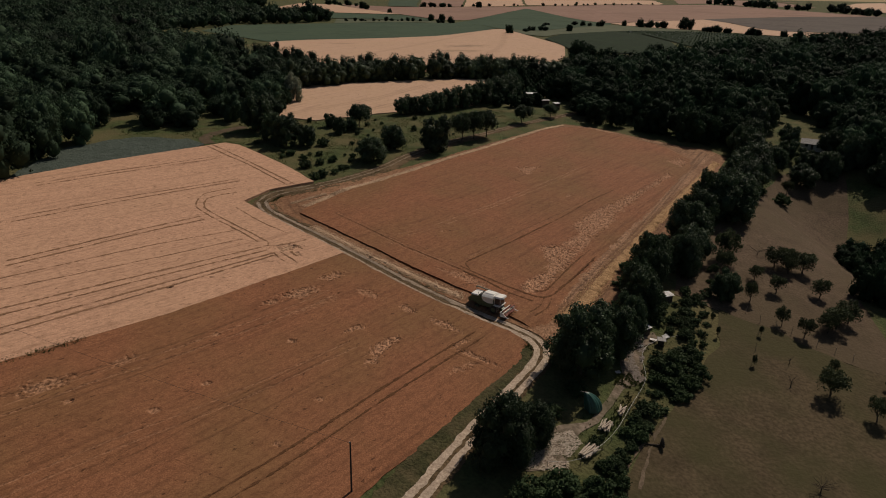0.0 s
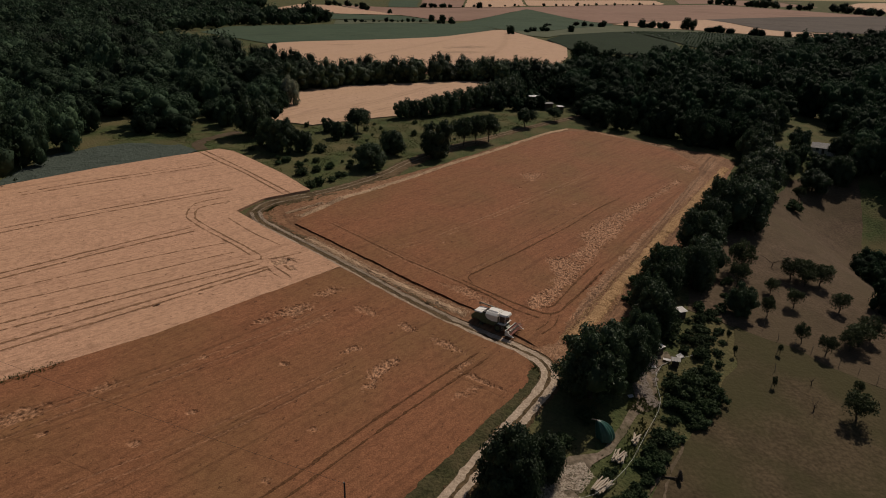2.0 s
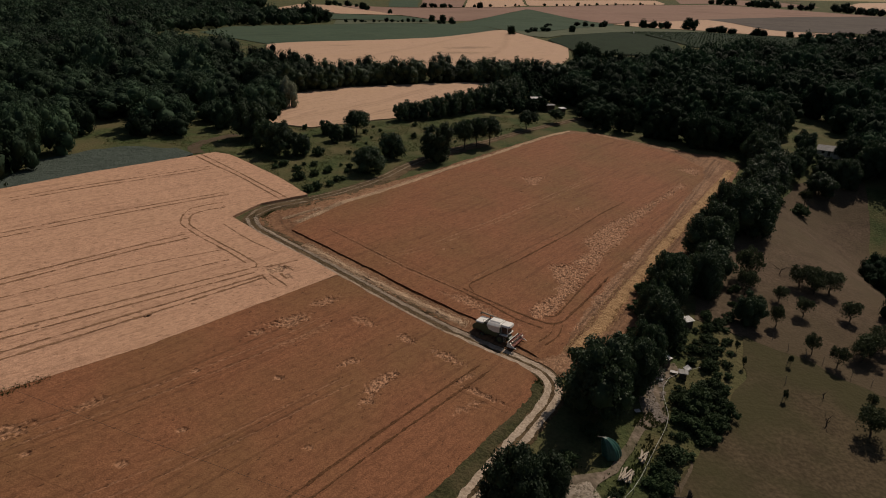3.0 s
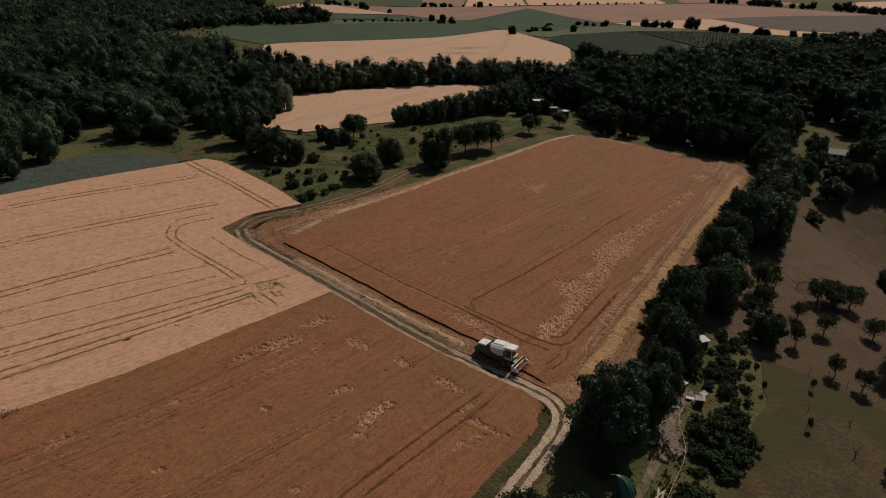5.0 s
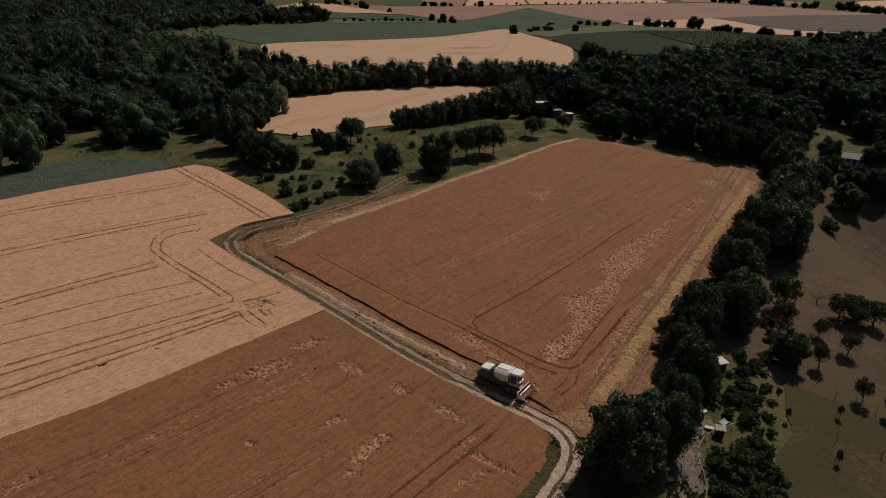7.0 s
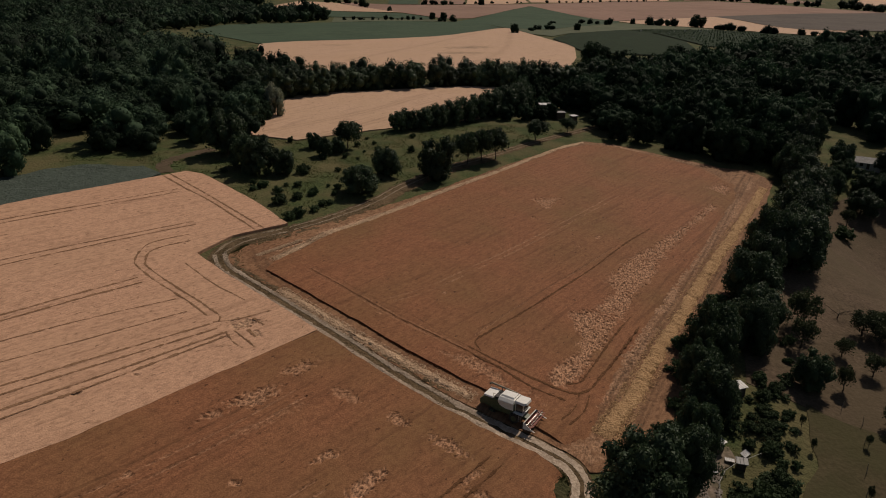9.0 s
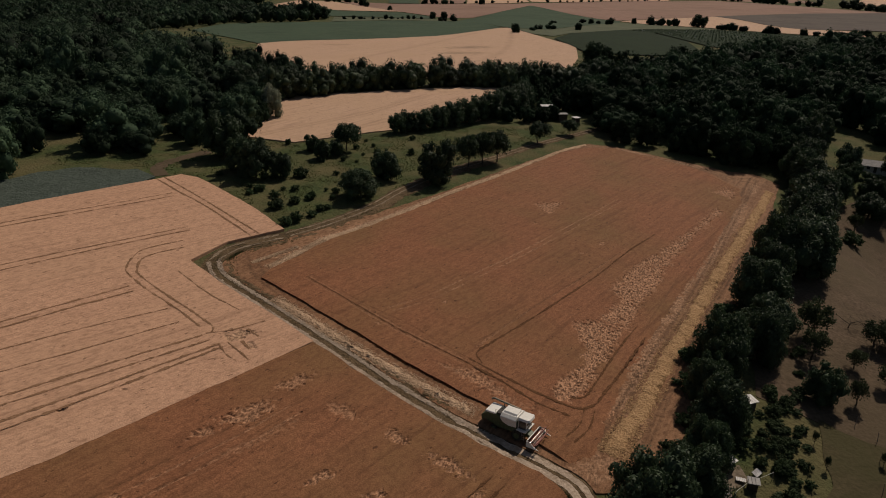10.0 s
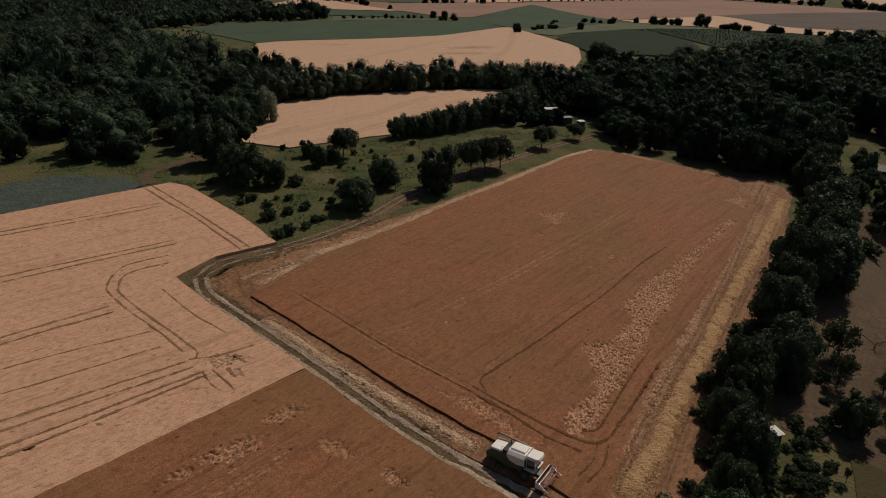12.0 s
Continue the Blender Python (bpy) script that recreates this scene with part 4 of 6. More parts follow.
strip = np.random.default_rng(9)
for x0, y0, x1, y1, n in [(53, 8, 61, 26, 7), (32, -3, 47, 25, 12), (46, 26, 70, 60, 10)]:
    for k in range(n):
        t = (k + 0.5) / n
        r = strip.uniform(0.6, 1.6)
        bush.plant(x0 + (x1 - x0) * t + strip.uniform(-2.2, 2.2), y0 + (y1 - y0) * t + strip.uniform(-2.2, 2.2), r, r * strip.uniform(0.6, 1.1))
for x, y, r, h in [(131, 127, 4.5, 4), (134.5, 124, 4, 3.6), (143, 124, 4.5, 4), (131, 141, 5, 5), (127, 133, 4, 4), (146, 138, 5, 5), (139.5, 128.6, 3.4, 3)]:
    mid.plant(x, y, r, max(h / 0.8, 0.72 * r))

for outline, n, small, large in [([(51.6, 14.2), (45.4, -3.7), (39.8, -13.5), (35.6, -20.4), (31.4, -28), (26.4, -36), (22, -42), (26, -41.6), (33.2, -30.6), (41.4, -21.2), (45.6, -11), (51.6, 5), (55.6, 18)], 74, 0.6, 1.7),
                                 ([(43, -3), (48, 5), (53, 14), (57.4, 15), (53, 3), (49, -7), (46, -11)], 26, 0.6, 1.6), ([(38.8, -9), (42, -11.4), (48.2, -7), (47.3, -13.2), (43.5, -21.7), (39.8, -25.4), (36.6, -24.2), (36.4, -18)], 34, 1.2, 2.5), ([(21, -44), (25, -38.6), (29, -32.6), (32.6, -26.8), (34.2, -28.6), (30.6, -34.4), (26.6, -40.4), (23, -45)], 26, 0.8, 1.5),
                                 ([(11, -50), (13.6, -44.4), (21.6, -43.6), (26, -42), (24, -51)], 22, 0.9, 2.2), ([(19.4, -41), (21.6, -39.6), (25.4, -33.8), (24.2, -33.4), (20.4, -37.8)], 9, 0.5, 1.0)]:
    for x, y in strip.uniform(np.min(outline, 0), np.max(outline, 0), (n * 8, 2)):
        if n and inside(np.array([x]), np.array([y]), outline)[0]:
            n, r = n - 1, strip.uniform(small, large)
            bush.plant(x, y, r, r * strip.uniform(0.6, 1.0))
for k in range(60):
    x, y = strip.uniform(-62, 4), strip.uniform(62, 132)
    if inside(np.array([x]), np.array([y]), [(-37, 58), (-61, 82), (-72, 100), (-60, 119), (-38, 122), (-12, 134), (4, 114), (-10, 93), (-19, 76)])[0]:
        r = strip.uniform(0.45, 1.5)
        bush.plant(x, y, r, r * strip.uniform(0.7, 1.2))


# ---- woods ----
def wood_mass(name, spots, shapes, material, label, category="woodland"):
    """Many trees that nobody could count, joined: each spot is x, y, radius, height."""
    vs, fs, tint, n = [], [], [], 0
    rng = np.random.default_rng(len(spots))
    for i, (x, y, r, h) in enumerate(spots):
        v, f, cv, cf = shapes[i % len(shapes)]
        a = i * 2.399
        c, s = math.cos(a), math.sin(a)
        p = np.concatenate([v, cv])
        q = np.stack([(p[:, 0] * c - p[:, 1] * s) * r + x, (p[:, 0] * s + p[:, 1] * c) * r + y, p[:, 2] * h + gz(x, y) - 0.3], -1)
        vs.append(q)
        fs.append(np.concatenate([f, cf + len(v)]) + n)
        tint.append(np.full(len(p), rng.choice((-0.45, -0.25, -0.1, 0.1, 0.55)) + rng.uniform(-0.12, 0.12), np.float32))
        n += len(p)
    smooth = np.concatenate([np.arange(len(f) + len(cf)) >= len(f) for _, f, _, cf in (shapes[i % len(shapes)] for i in range(len(spots)))])
    me = solid(name, np.concatenate(vs), np.concatenate(fs), material, smooth)
    me.attributes.new("tint", "FLOAT", "POINT").data.foreach_set("value", np.concatenate(tint))
    return tagged(new(name, me), label, category, kind="stuff")


def scatter(outline, spacing, seed, r0=3.2, r1=9.4, h0=3.6, h1=10.6):
    rng = np.random.default_rng(seed)
    o = np.asarray(outline, float)
    lo, hi = o.min(0), o.max(0)
    gx, gy = np.meshgrid(np.arange(lo[0], hi[0], spacing), np.arange(lo[1], hi[1], spacing * 0.87))
    gx = gx + spacing * 0.5 * (np.arange(gx.shape[0]) % 2)[:, None]
    x, y = gx.ravel() + rng.uniform(-0.35, 0.35, gx.size) * spacing, gy.ravel() + rng.uniform(-0.35, 0.35, gx.size) * spacing
    ok = inside(x, y, o) & (rng.random(x.size) < 0.72 + 0.3 * patchy(x, y, 34, seed + 40))
    x, y, k = x[ok], y[ok], spacing / 9.0
    size = rng.beta(1.1, 1.6, x.size)
    swell = 0.72 + 0.62 * patchy(x, y, 26, seed + 50) * rng.uniform(0.6, 1.4, x.size)   # stands of older and younger trees
    r = (r0 + (r1 - r0) * size) * k
    h = (h0 + (h1 - h0) * (0.6 * size + 0.4 * rng.random(x.size))) * (0.5 + 0.5 * k) * swell
    return list(zip(x, y, r, h))


rng0 = np.random.default_rng(77)
WOOD_NEAR = [crown_shape(rng0, 11, 1900, 0.042, tall=1.0, mid=0.7, core=1, loose=0.42, low=-0.92, fat=1.0, heart=0.66, plump=0.7) for _ in range(12)]
WOOD_BIG = [crown_shape(rng0, 16, 2500, 0.0335, tall=1.0, mid=0.68, core=1, loose=0.42, low=-0.9, fat=0.9, heart=0.66, plump=0.7) for _ in range(10)]
WOOD_FAR = [crown_shape(rng0, 6, 420, 0.06, tall=0.95, mid=0.7, core=1, sub=4, loose=0.36, low=-0.6, fat=1.1, heart=0.8, plump=0.74) for _ in range(6)]
WOOD_MIDDLE = [crown_shape(rng0, 9, 900, 0.048, tall=1.0, mid=0.68, core=1, sub=4, loose=0.4, low=-0.7, fat=1.0, heart=0.7, plump=0.72) for _ in range(8)]
WOOD_DIM = [crown_shape(rng0, 4, 110, 0.14, tall=0.95, mid=0.7, core=1, sub=3, loose=0.36, low=-0.2, fat=1.2, heart=0.8, plump=0.74) for _ in range(4)]
WEST = [(-107, 42), (-106, 66), (-103, 90), (-110, 110), (-88, 92), (-72, 107), (-62, 122), (-66, 132), (-62, 152), (-72, 176), (-92, 215), (-106, 250), (-320, 300), (-215, 150), (-140, 30), (-125, 20)]
west = scatter(WEST, 10.6, 1)
front = [s for s in west if s[1] < 190]
wood_mass("woodland", front, WOOD_NEAR, LEAF_WEST, "dense dark green broadleaf wood on the western slope")
wood_mass("woodland", [s for s in west if s[1] >= 190], WOOD_FAR, LEAF_WEST, "dense dark green wood behind the western slope")
wood_mass("woodland", scatter([(-106, 250), (-120, 284), (-142, 318), (-176, 350), (-218, 404), (-262, 470), (-340, 560), (-540, 560), (-320, 300)], 11, 2), WOOD_FAR, LEAF_WEST, "dark green wood on the far western slope")
wood_mass("woodland", scatter([(-320, 690), (-276, 655), (-272, 740), (-245, 784), (-200, 804), (-166, 858), (-186, 945), (-260, 980), (-320, 1070), (-376, 1205), (-480, 1410), (-640, 1700), (-1060, 1600), (-820, 1060), (-470, 625), (-360, 650)], 19, 3, 4, 6.4, 5, 9), WOOD_DIM, LEAF_WEST,
          "far dark wood climbing to the horizon")
wood_mass("woodland", scatter([(-534, 1404), (-393, 1388), (-473, 1724), (-655, 1886)], 17, 23, 4, 6.4, 7, 11), WOOD_DIM, LEAF_SHADED, "distant dark wood behind the pale strip")
# Eastern woods take the leaves with cloud shade in their colour
EAST = [(48, 166), (57, 152), (72, 146), (88, 139), (108, 142), (116, 160), (149, 191), (156, 172), (148, 130), (152, 95), (172, 90), (255, 217), (320, 310), (560, 640), (426, 586), (367, 546), (316, 500), (270, 452), (200, 386), (174, 368), (148, 346), (124, 325), (101, 304), (81, 292), (70, 284), (60, 235)]
east = scatter(EAST, 12.6, 4)
wood_mass("woodland", [s for s in east if s[1] < 240], WOOD_BIG, LEAF_SHADED, "dense green wood behind the harvested field, cloud shade in its leaf colour")
wood_mass("woodland", [s for s in east if s[1] >= 240], WOOD_MIDDLE, LEAF_SHADED, "green wood rising to the east, cloud shade in its leaf colour")
wood_mass("woodland", scatter([(426, 590), (560, 640), (740, 900), (600, 800), (480, 690)], 13, 5), WOOD_FAR, LEAF_SHADED, "green wood on the eastern slope, cloud shade in its leaf colour")
wood_mass("woodland", scatter([(93, 22), (96, 6), (88, -8), (94, -26), (118, -12), (164, 66), (168, 96), (138, 78), (120, 74), (104, 45)], 7.4, 6, 3.6, 6.0, 4.4, 7.2), WOOD_NEAR, LEAF_SHADED, "green trees beside the orchard, cloud shade in their leaf colour")
wood_mass("woodland", scatter([(-280, 475), (-340, 560), (-540, 560), (-470, 630), (-360, 655), (-322, 690), (-302, 640), (-292, 560)], 12, 33), WOOD_FAR, LEAF_WEST, "dark green wood in the dip of the western slope")
# hedge behind the small pale field
hedge = []
rng1 = np.random.default_rng(5)
for (x0, y0), (x1, y1) in (((-80, 172), (-62, 186)), ((-62, 186), (-40, 206)), ((-40, 206), (6, 234)), ((6, 234), (30, 234)), ((30, 234), (70, 250))):
    for k in range(7):
        for row in range(2):
            t = (k + rng1.uniform(-0.3, 0.3)) / 7
            hedge.append((x0 + (x1 - x0) * t + rng1.uniform(-2, 2), y0 + (y1 - y0) * t + 5 * row + rng1.uniform(-2, 2), rng1.uniform(4.6, 7.4), rng1.uniform(5.4, 8.6)))
wood_mass("hedge", hedge, WOOD_NEAR, LEAF, "tall dark hedge of trees behind the small pale field", "hedge")
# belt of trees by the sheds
wood_mass("woodland", scatter([(20, 160), (32, 164), (48, 190), (60, 235), (38, 240), (29, 228), (15, 188)], 7.0, 7, 3.4, 5.4, 3.8, 6.0), WOOD_NEAR, LEAF_SHADED, "dark green trees round the garden sheds")
wood_mass("woodland", scatter([(-108, 245), (-82, 174), (-58, 192), (-66, 216), (-88, 262)], 8.0, 8), WOOD_NEAR, LEAF_WEST, "dark green trees between wood and hedge")
# single trees far off: x, y, crown radius
for x, y, r in [(-28, 870, 5.3), (-13, 852, 5.6), (-173, 1281, 8.1), (-158, 1228, 5.6), (-104, 1091, 4.5), (57, 584, 4.9), (129, 664, 4.5), (314, 843, 12.4), (239, 880, 4.6),
                (192, 825, 3.5), (54, 1325, 7.1), (-178, 882, 12.5), (-192, 867, 9.0)]:
    wood.plant(x, y, r, r * (0.8 if r > 12 else 1.1))
# bushes along far boundaries: ends of each row, count, spread, radius
far_row = []
for (x0, y0), (x1, y1), n, off, r0, r1 in [((73, 621), (101, 668), 7, 5, 2.4, 4.2), ((94, 760), (139, 830), 4, 12, 2.0, 3.2), ((162, 832), (206, 837), 5, 5, 3.4, 5.4), ((253, 859), (292, 858), 7, 3, 4.4, 6.4),
                                           ((323, 808), (341, 757), 7, 3, 4.6, 5.8), ((354, 742), (366, 722), 4, 3, 4.6, 6.0), ((385, 712), (470, 716), 8, 8, 4.4, 6.4), ((-25, 797), (8, 803), 4, 4, 3.2, 5.2),
                                           ((-66, 1330), (0, 1332), 7, 2, 4.8, 6.6), ((20, 1338), (160, 1510), 7, 4, 2.4, 4.0), ((200, 1560), (600, 2040), 16, 8, 2.6, 5.5), ((-145, 869), (-38, 850), 13, 1.5, 1.8, 3.8),
                                           ((817, 2180), (851, 2130), 6, 14, 11, 15), ((868, 2040), (852, 1840), 8, 14, 12, 19), ((853, 1760), (908, 1715), 4, 10, 8, 12), ((926, 1682), (889, 1417), 15, 8, 8, 13),
                                           ((-300, 1560), (-200, 1420), 9, 8, 5, 9)]:
    for k in range(n):
        t = (k + rng1.uniform(0.1, 0.9)) / n
        r = rng1.uniform(r0, r1)
        far_row.append((x0 + (x1 - x0) * t + rng1.uniform(-off, off), y0 + (y1 - y0) * t + rng1.uniform(-off, off), r, r * rng1.uniform(0.8, 1.3)))
wood_mass("hedge", far_row, WOOD_FAR, LEAF_SHADED, "scattered bushes along far field boundaries", "hedge")

# ---- fields further off ----
field("blue_grey_field", [(-108, 46), (-108, 66), (-101, 76), (-96.5, 80.6), (-88, 84), (-79, 85), (-72.6, 80.6), (-74.4, 75.0), (-91.6, 57.4), (-107.8, 38.4)], BLUE_CROP, "low blue-grey crop beside the wood", "crop field", 0.5, 0.22, 0.08, wobble=1.2, seed=8)
field("small_pale_field", [(-70, 187), (-41, 201), (4.5, 229), (30, 232), (23, 196), (9, 162), (-15, 145), (-39, 124.5), (-46, 118), (-60.5, 121.5), (-66, 137)], FAR_PALE, "small pale ripe field between hedges", "corn field", 1.0, 0.3, 0.03, wobble=0.8, seed=9,
      ruts=[([(-58, 125), (-30, 165), (-10, 205)], 2.0, 0.5, 0.4), ([(-45, 120), (-20, 158), (5, 205)], 2.0, 0.5, 0.4), ([(-62, 131), (-48, 124), (-38, 127)], 2.0, 0.5, 0.5)])
field("far_pale_field", [(-137, 416), (-130, 432), (-115, 446), (-73, 464), (-47, 481), (-15, 510), (0, 537), (28, 606), (44, 648), (54, 662), (60, 648), (70, 573), (81, 497), (90, 444), (78, 362), (54, 262), (-60, 235), (-100, 270)], FAR_PALE, "far pale ripe field with darker patches on a low hill", "corn field", 2.5, 0.6, 0.03, skirt=False, seed=10,
      flats=[(12, 407, 26, 12, 40, 0.75), (-82, 407, 16, 8, 10, 0.5), (4, 365, 22, 8, 20, 0.6)], ruts=[([(-60, 300), (-20, 420), (20, 560)], 2.0, 1.0, 0.25), ([(0, 270), (35, 400), (55, 600)], 2.0, 1.0, 0.25)])
field("far_green_field", [(-261, 627), (-277, 769), (-250, 795), (-200, 796), (-143, 794), (-73, 812), (0, 784), (34, 758), (50, 672), (28, 611), (0, 541), (-15, 514), (-47, 485), (-73, 468), (-115, 452), (-137, 420)], FAR_GREEN, "far dark green field on a low hill", "crop field", 8, 0.4, 0.03, skirt=False, seed=11)
field("far_meadow_strip", [(-150, 800), (-170, 940), (-95, 900), (-31, 856), (0, 806), (0, 790), (-73, 818)], FAR_MEADOW, "far strip of grey-green grass with bushes", "meadow", 8, 0.5, 0.03, skirt=False, seed=28)
field("far_green_strip", [(-302, 1054), (-341, 1231), (-237, 1146), (-148, 1066), (-80, 1020), (-25, 907), (-31, 862), (-90, 910), (-169, 950)], FAR_GREEN, "far narrow strip of dark green crop", "crop field", 10, 0.7, 0.03, wobble=2, skirt=False, seed=29)
field("far_pale_strip", [(-357, 1250), (-366, 1448), (-369, 1635), (-270, 1532), (-186, 1286), (-115, 1112), (-80, 1035), (-170, 1090), (-241, 1160)], FAR_PALE, "far strip of pale ripe corn", "corn field", 12, 0.9, 0.03, wobble=2, skirt=False, seed=12)
field("far_brown_field", [(-263, 1567), (-126, 1345), (-23, 1302), (115, 1394), (271, 1616), (475, 1950), (617, 2001), (800, 2160), (847, 1927), (861, 1689), (878, 1513), (911, 1424), (772, 1357), (664, 1320), (555, 1241), (437, 1140), (307, 1018), (233, 940), (209, 962), (185, 1060), (165, 1231), (150, 1339), (72, 1059), (23, 902), (-9, 893), (-33, 932), (-80, 1035), (-115, 1112), (-186, 1286)],
      FAR_BROWN, "far brown field on a long hill", "corn field", 12, 0.6, 0.03, wobble=2, skirt=False, seed=13)
field("far_green_hill", [(150, 1336), (72, 1059), (23, 882), (0, 784), (34, 758), (52, 677), (60, 657), (96, 654), (140, 743), (225, 901), (233, 936), (209, 955), (185, 1053), (165, 1225)], FAR_GREEN, "far green meadow on a rounded hill", "crop field", 8, 0.5, 0.03, skirt=False, seed=27)
field("far_meadow_strip", [(98, 652), (140, 739), (225, 897), (262, 866), (330, 800), (300, 776), (227, 743), (184, 701), (112, 604), (88, 550), (72, 572), (62, 650)], FAR_MEADOW, "far grey-green meadow with scattered trees", "meadow", 6, 0.5, 0.03, skirt=False, seed=30)
field("far_pale_field", [(232, 928), (307, 1014), (437, 1134), (446, 1054), (441, 940), (460, 868), (520, 850), (470, 720), (401, 730), (365, 770), (335, 820), (262, 870)], FAR_PALE, "far pale field behind a row of bushes", "corn field", 8, 0.7, 0.03, wobble=2, skirt=False, seed=14)
# Cloud shadow on the hillside, drawn as a field of greyer colour
field("far_shaded_field", [(439, 1140), (555, 1239), (664, 1317), (772, 1354), (911, 1420), (800, 1150), (585, 850), (538, 868), (464, 872), (446, 940), (450, 1054)], FAR_CLOUD_SHADE, "far field on the hillside, cloud shadow put into its grey-brown colour", "ploughed field", 10, 0.9, 0.03, wobble=5, skirt=False, seed=31)
field("far_green_field", [(-129, 1375), (-177, 1936), (-88, 1884), (-70, 1335)], FAR_GREEN, "far green field near the skyline", "crop field", 16, 0.8, 0.03, wobble=3, skirt=False, seed=32)
field("far_brown_field", [(-65, 1335), (-82, 1882), (36, 1902), (20, 1343)], FAR_BROWN, "far reddish-brown field near the skyline", "corn field", 16, 0.8, 0.03, wobble=3, skirt=False, seed=33)
field("far_pale_field", [(24, 1345), (42, 1904), (214, 2152), (165, 1545), (110, 1410)], FAR_PALE, "far pale field near the skyline", "corn field", 16, 0.8, 0.03, wobble=3, skirt=False, seed=15)
field("far_pale_field", [(172, 1552), (224, 2164), (644, 2786), (812, 2828), (655, 2140), (610, 2030), (470, 1970), (275, 1640)], FAR_PALE, "broad far pale field near the skyline", "corn field", 20, 0.8, 0.03, wobble=3, skirt=False, seed=34)
field("far_beige_field", [(712, 2186), (994, 3161), (1212, 3400), (1454, 3600), (1480, 2916), (1380, 3060), (1066, 2010), (880, 2100), (860, 2340)], FAR_BROWN, "far beige field on the eastern skyline", "corn field", 30, 0.8, 0.03, wobble=4, skirt=False, seed=35)
field("far_pale_field", [(1048, 1890), (1008, 1590), (1300, 1980), (2069, 3403), (1701, 2967)], FAR_PALE, "far pale field on the eastern skyline", "corn field", 24, 1.4, 0.03, wobble=3, skirt=False, seed=16)
field("vineyard", [(84, 518), (111, 595), (184, 699), (204, 664), (204, 544), (181, 440), (136, 400), (90, 400)], VINEYARD, "far vineyard in dark green rows", "vineyard", 6, 0.8, 0.05, skirt=False, seed=17)
field("vineyard", [(190, 704), (227, 740), (291, 772), (330, 770), (400, 700), (330, 560), (258, 480), (208, 500), (209, 654)], VINEYARD, "far young vineyard with pale stakes in rows", "vineyard", 6, 0.8, 0.05, skirt=False, seed=36)
field("dry_meadow", [(49, 12), (57, 7), (62, 2.5), (69, -2.5), (78, -8), (86, -11), (90, 4), (94, 20), (106, 44), (121, 73), (137, 104), (146, 128), (132, 128), (118, 118), (108, 104), (92, 84), (80, 64), (64, 40), (53, 24)],
      DRY, "dry brown mown grass under the fruit trees", "meadow", 0.8, 0.0, 0.02, lift=0.03, seed=18)
field("pasture", [(57, 8.2), (62, 4.0), (69, -1.2), (78, -6.8), (87, -10.4), (98, -30), (100, -80), (40, -90), (14, -60), (22, -47), (29, -37), (37, -26), (45, -17), (52, -6)], PASTURE, "thin olive-brown pasture", "pasture", 0.8, 0.0, 0.02, lift=0.06, wobble=1.2, skirt=False, seed=19)
field("yard", [(12, -43.4), (12.6, -39.2), (15, -36), (18.1, -33.6), (21.8, -32.2), (25.3, -27.9), (29, -22.9), (31, -17.4), (32.6, -12), (34.6, -8.2), (37.4, -5), (40, -4), (40.6, -6.6), (37.4, -9), (36.2, -13.9), (34.4, -18.4), (33.4, -21), (30.9, -22.4), (27.5, -27.2), (24, -31.8), (20.9, -34.7), (18.6, -38.6), (17.6, -41.5)], YARD, "bare trodden pale soil with dry weeds", "yard", 0.5, 0.0, 0.04, lift=0.03, wobble=0.6, seed=20)


# ---- combine harvester ----
WHITE = plain("cream_paint", (0.76, 0.74, 0.68), (0.87, 0.85, 0.79), 0.42)
GREEN = plain("faded_green_paint", (0.05, 0.07, 0.032), (0.1, 0.12, 0.06), 0.5)
RED = plain("worn_red_paint", (0.2, 0.045, 0.03), (0.32, 0.1, 0.06), 0.5)
STEEL = plain("bare_steel", (0.3, 0.28, 0.25), (0.5, 0.47, 0.42), 0.4, 0.8)
PIPE = plain("dull_pipe", (0.2, 0.17, 0.12), (0.36, 0.31, 0.23), 0.55)
DARK = plain("dark_machinery", (0.02, 0.02, 0.02), (0.05, 0.045, 0.04), 0.7)
RUBBER = plain("dusty_rubber", (0.02, 0.02, 0.02), (0.06, 0.05, 0.04), 0.9)
GLASS = plain("cab_glass", (0.02, 0.025, 0.03), (0.03, 0.035, 0.04), 0.08, spec=0.6)


